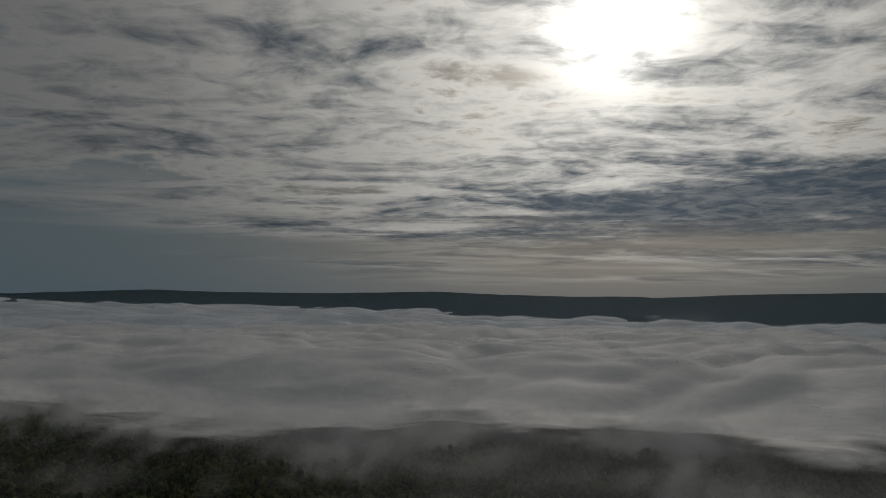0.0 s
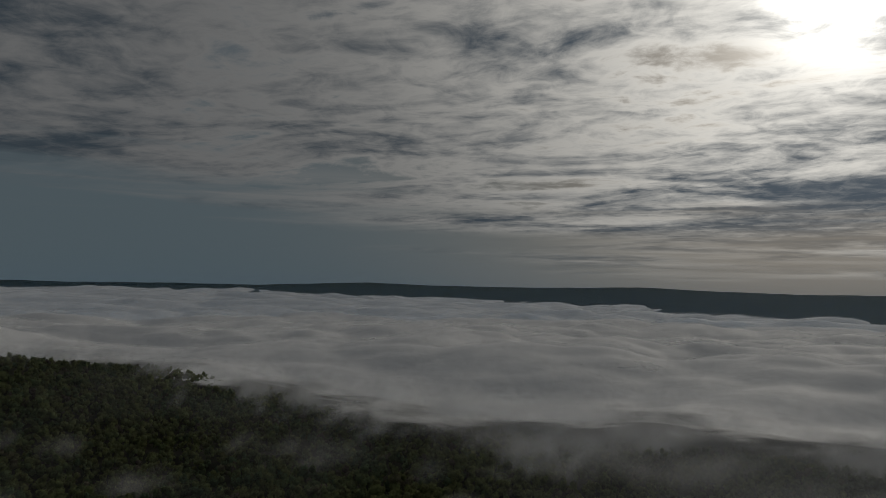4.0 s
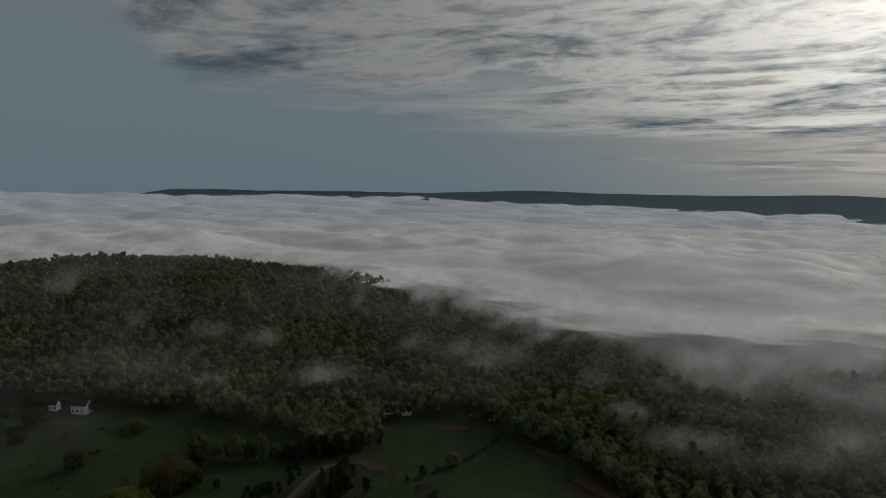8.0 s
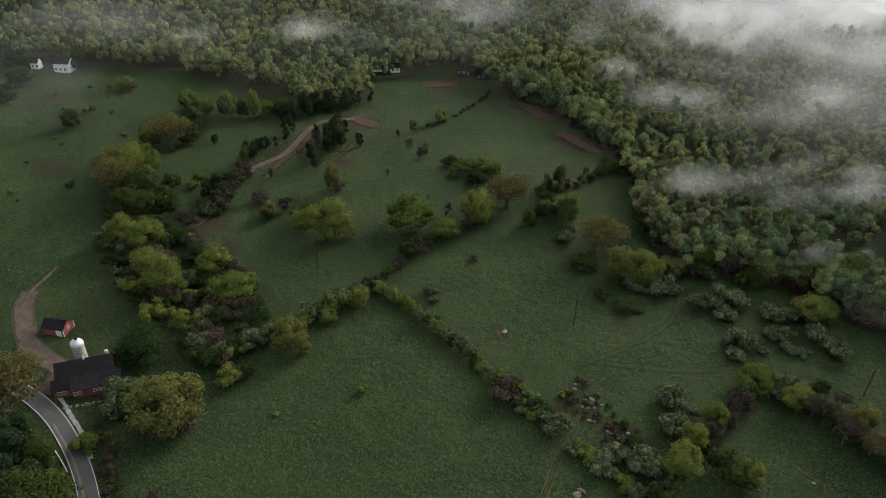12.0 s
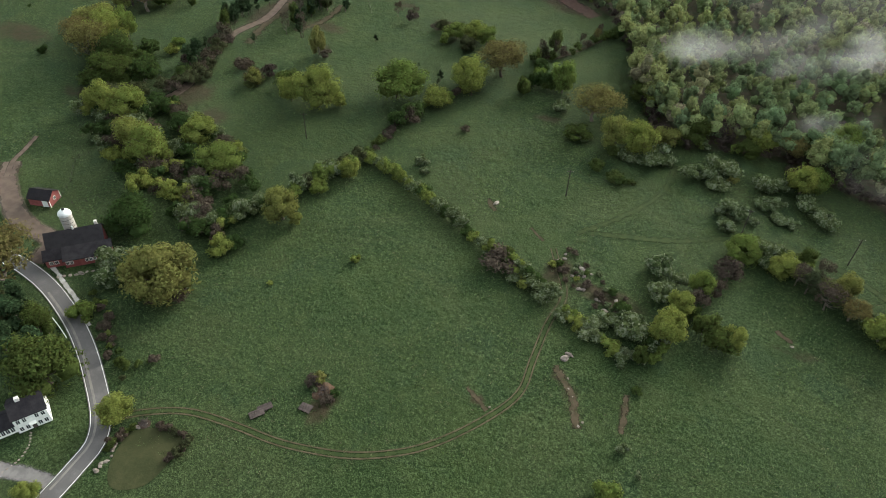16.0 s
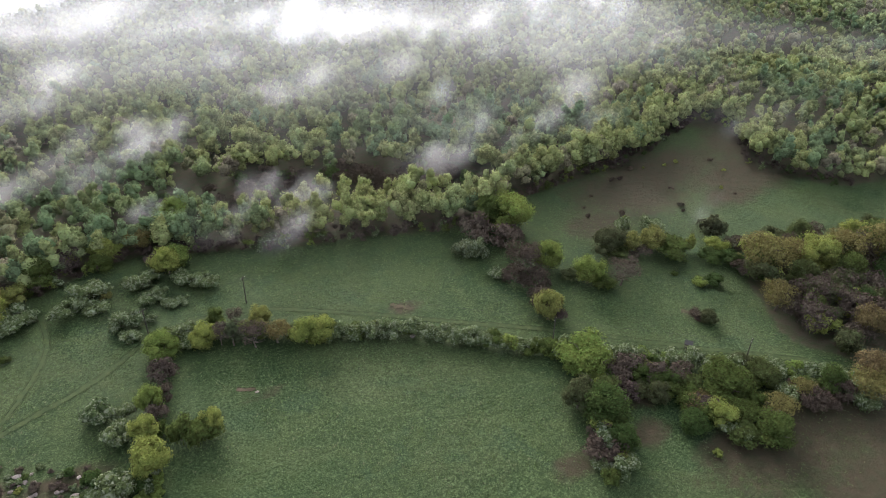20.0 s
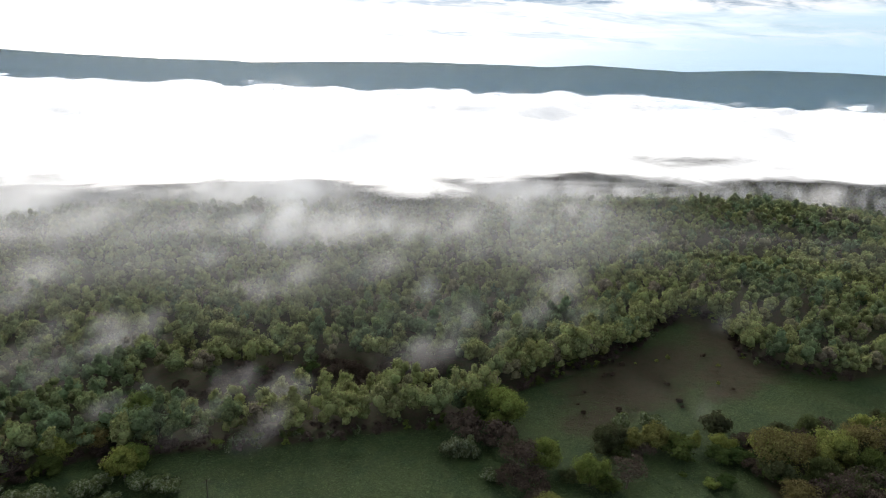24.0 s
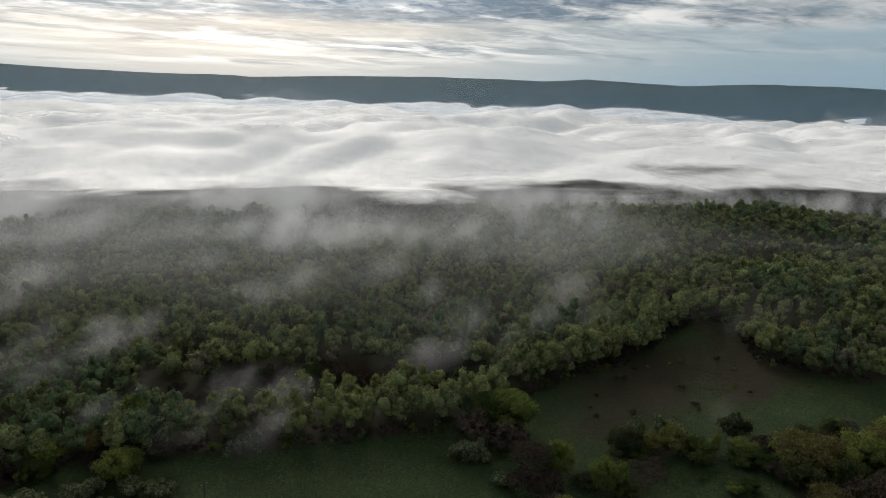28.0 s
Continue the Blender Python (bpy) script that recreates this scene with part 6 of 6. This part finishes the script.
# ---------------------------------------------------------------- stones, timber and other small things
def rock_mesh(seed, flat=0.55):
    rng = random.Random(seed)
    bm = bmesh.new()
    bmesh.ops.create_icosphere(bm, subdivisions=2, radius=1.0)
    off = Vector((rng.uniform(0, 50), rng.uniform(0, 50), 0))
    for v in bm.verts:
        v.co *= 1 + 0.55 * (noise.noise(v.co * 1.3 + off)) + 0.2 * noise.noise(v.co * 3.7 + off)
        v.co.z *= flat
    me = bpy.data.meshes.new("rock")
    bm.to_mesh(me)
    bm.free()
    me.materials.append(M_ROCK)
    return me


ROCKS = [rock_mesh(k) for k in range(6)]
stone = random.Random(9)


def rock(x, y, size, label="grey granite boulder half sunk in the grass", group="boulders in the meadows"):
    ob = new("boulder", stone.choice(ROCKS))
    ob.matrix_basis = pose(x, y, float(land(np.array(float(x)), np.array(float(y)))) + size * 0.12, 0, 0, stone.uniform(0, 360)) @ Matrix.Diagonal(
        (size * stone.uniform(0.8, 1.4), size * stone.uniform(0.7, 1.1), size * stone.uniform(0.7, 1.1), 1))
    return tagged(ob, label, "rock", group)


for x, y, s in ((-19.7, 98.6, 1.0), (-19.2, 100.0, 0.75), (-56, 140, 0.8), (-10.9, 83.7, 0.38), (-10.5, 85, 0.25), (-28.5, 79, 0.25), (-17, 94, 0.3), (-16, 91.5, 0.25),
                (-14.5, 90, 0.2), (24, 127.5, 0.4), (-83, 148, 0.4), (66, 128, 0.8), (151, 57, 0.8), (104, 83, 0.5)):
    rock(x, y, s)
for k in range(26):     # the stony outcrop
    t, u = stone.random(), stone.uniform(-1, 1)
    rock(-33 + 20 * t + 3.0 * u * 0.48, 128.5 - 11 * t + 3.4 * u, stone.uniform(0.25, 0.65) * (1.3 if t < 0.15 else 1.0), "pale rock of a stony outcrop in the pasture",
         "rocks of the outcrop")
for k in range(40):
    t, u = stone.random(), stone.uniform(-1, 1)
    plant(pick.choice(KINDS[pick.choice("nndvh")]), -33 + 20 * t + 3.6 * u * 0.48, 128.5 - 11 * t + 4.2 * u, pick.uniform(0.16, 0.36), 0.8, pick)
for k, q in enumerate(spline([(-86, 29), (-86.5, 33), (-88, 37), (-86, 41)], 0.75)):     # tumbled wall by the road
    rock(q.x + stone.uniform(-0.5, 0.5), q.y + stone.uniform(-0.5, 0.5), stone.uniform(0.3, 0.55), "stone of a tumbled field wall", "stones of the field wall")
for k, q in enumerate(spline([(-103.5, 29), (-101.5, 27), (-100.5, 24), (-101, 20)], 0.8)):     # stepping stones
    ob = rock(q.x, q.y, 0.24, "pale flat stepping stone in the lawn", "stepping stones to the house")
for k in range(7):
    rock(-134.5 + k * 0.9 + stone.uniform(-0.3, 0.3), 60.5 + k * 0.95, stone.uniform(0.35, 0.7), "pale stone slab in front of the barn", "slabs by the barn")


def deck(x, y, turn, w, d, boards):
    """A dark raft of boards lying in the grass."""
    ob = thing("board_raft", pose(x, y, float(land(np.array(x), np.array(y))) + 0.1, 0, 0, turn), "dark weathered raft of boards lying in the grass", "boards",
               "board rafts in the meadow")
    for k in range(boards):
        part("board", boxed(-w / 2, -d / 2 + k * d / boards + 0.02, 0.28, w / 2, -d / 2 + (k + 1) * d / boards - 0.02, 0.36), M_WOOD, ob)
    for s in (-0.4, 0, 0.4):
        part("bearer", boxed(w * s - 0.07, -d / 2, -0.1, w * s + 0.07, d / 2, 0.279), M_WOOD, ob)


deck(-68.5, 54.0, 58, 3.0, 1.7, 7)
deck(-68.0, 56.0, 58, 3.0, 1.6, 7)
deck(-60.8, 60.0, 5, 2.6, 1.9, 8)


def brush_pile(x, y, size, label):
    ob = thing("brush_pile", pose(x, y, float(land(np.array(x), np.array(y)))), label, "brush pile")
    rng = random.Random(int(x * 7 + y))
    bm = bmesh.new()
    bmesh.ops.create_icosphere(bm, subdivisions=3, radius=1.0)
    for v in bm.verts:
        v.co = Vector((v.co.x * size, v.co.y * size, max(-0.2, v.co.z * size * 0.24))) * (1 + 0.35 * noise.noise(v.co * 2.2))
    part("mound", bm, M_EARTH, ob, "heap of brown earth and twigs")
    for k in range(60):
        a, r = rng.uniform(0, 6.28), rng.uniform(0, size * 0.85)
        p = Vector((math.cos(a) * r, math.sin(a) * r, size * 0.24 * (1 - (r / size) ** 2) + 0.1))
        d = Vector((rng.uniform(-1, 1), rng.uniform(-1, 1), rng.uniform(0, 0.4))).normalized() * rng.uniform(0.5, 1.3)
        part("branch", tube(bmesh.new(), p - d * 0.5, p + d, rng.uniform(0.03, 0.08), 0.02, 5), M_WOOD, ob)


brush_pile(-60.2, 65.2, 2.3, "heap of brown brush and cut branches in the meadow")
brush_pile(-86.0, 41.2, 1.1, "small heap of red earth beside the track")
brush_pile(17, 192, 1.6, "heap of brown branches at the wood's edge")
brush_pile(139, 96, 1.6, "low brown brush heap in the pasture")


def blind(x, y):
    ob = thing("box_blind", pose(x, y, float(land(np.array(x), np.array(y))), 0, 0, 35), "small dark blue-grey box hut beside the hedge", "hut")
    part("body", boxed(-0.9, -0.9, 0.3, 0.9, 0.9, 2.0, bevel=0.04), M_WOOD, ob)
    part("roof", boxed(-1.05, -1.05, 2.0, 1.05, 1.05, 2.12, bevel=0.03), M_ROOF, ob, "dark flat roof")
    for sx in (-0.75, 0.75):
        for sy in (-0.75, 0.75):
            part("leg", boxed(sx - 0.06, sy - 0.06, -0.2, sx + 0.06, sy + 0.06, 0.3), M_WOOD, ob)


blind(126, 88.5)


def fence(points, gap=3.0, label="low wire fence on wooden posts by the farm"):
    c = spline(points, gap)
    ob = thing("fence", pose(0, 0, 0), label, "fence")
    for a, b in zip(c, c[1:]):
        za = float(land(np.array(a.x), np.array(a.y)))
        part("post", tube(bmesh.new(), (a.x, a.y, za - 0.3), (a.x, a.y, za + 1.25), 0.07, 0.06, 6), M_POLE, ob)
        for h in (0.5, 1.05):
            part("rail", tube(bmesh.new(), (a.x, a.y, za + h), (b.x, b.y, za + h), 0.02, 0.02, 4), M_WIRE, ob)


fence([(-158, 80), (-163, 88), (-170, 97), (-164, 104), (-156, 108)])
fence([(-157, 79), (-152, 84), (-149, 90)])
fence([(-175, 262), (-168, 245), (-150, 222)], 4.0, "wire fence along the upper pasture")


def float_toy(x, y):
    ob = thing("orange_tarp", pose(x, y, 0.1, 0, 0, 30), "small orange plastic cover lying in the grass", "cover")
    bm = boxed(-0.7, -0.5, 0.0, 0.7, 0.5, 0.35, bevel=0.15)
    part("sheet", bm, M_ORANGE, ob)


float_toy(-152, 76.5)


def white_box(x, y):
    ob = thing("feed_box", pose(x, y, float(land(np.array(x), np.array(y))), 0, 0, 20), "small white box standing beside a shrub", "box")
    part("body", boxed(-0.8, -0.5, -0.1, 0.8, 0.5, 0.75, bevel=0.06), M_WHITE, ob)
    part("lid", boxed(-0.85, -0.55, 0.75, 0.85, 0.55, 0.83, bevel=0.02), M_METAL, ob)


white_box(-50.3, 183)
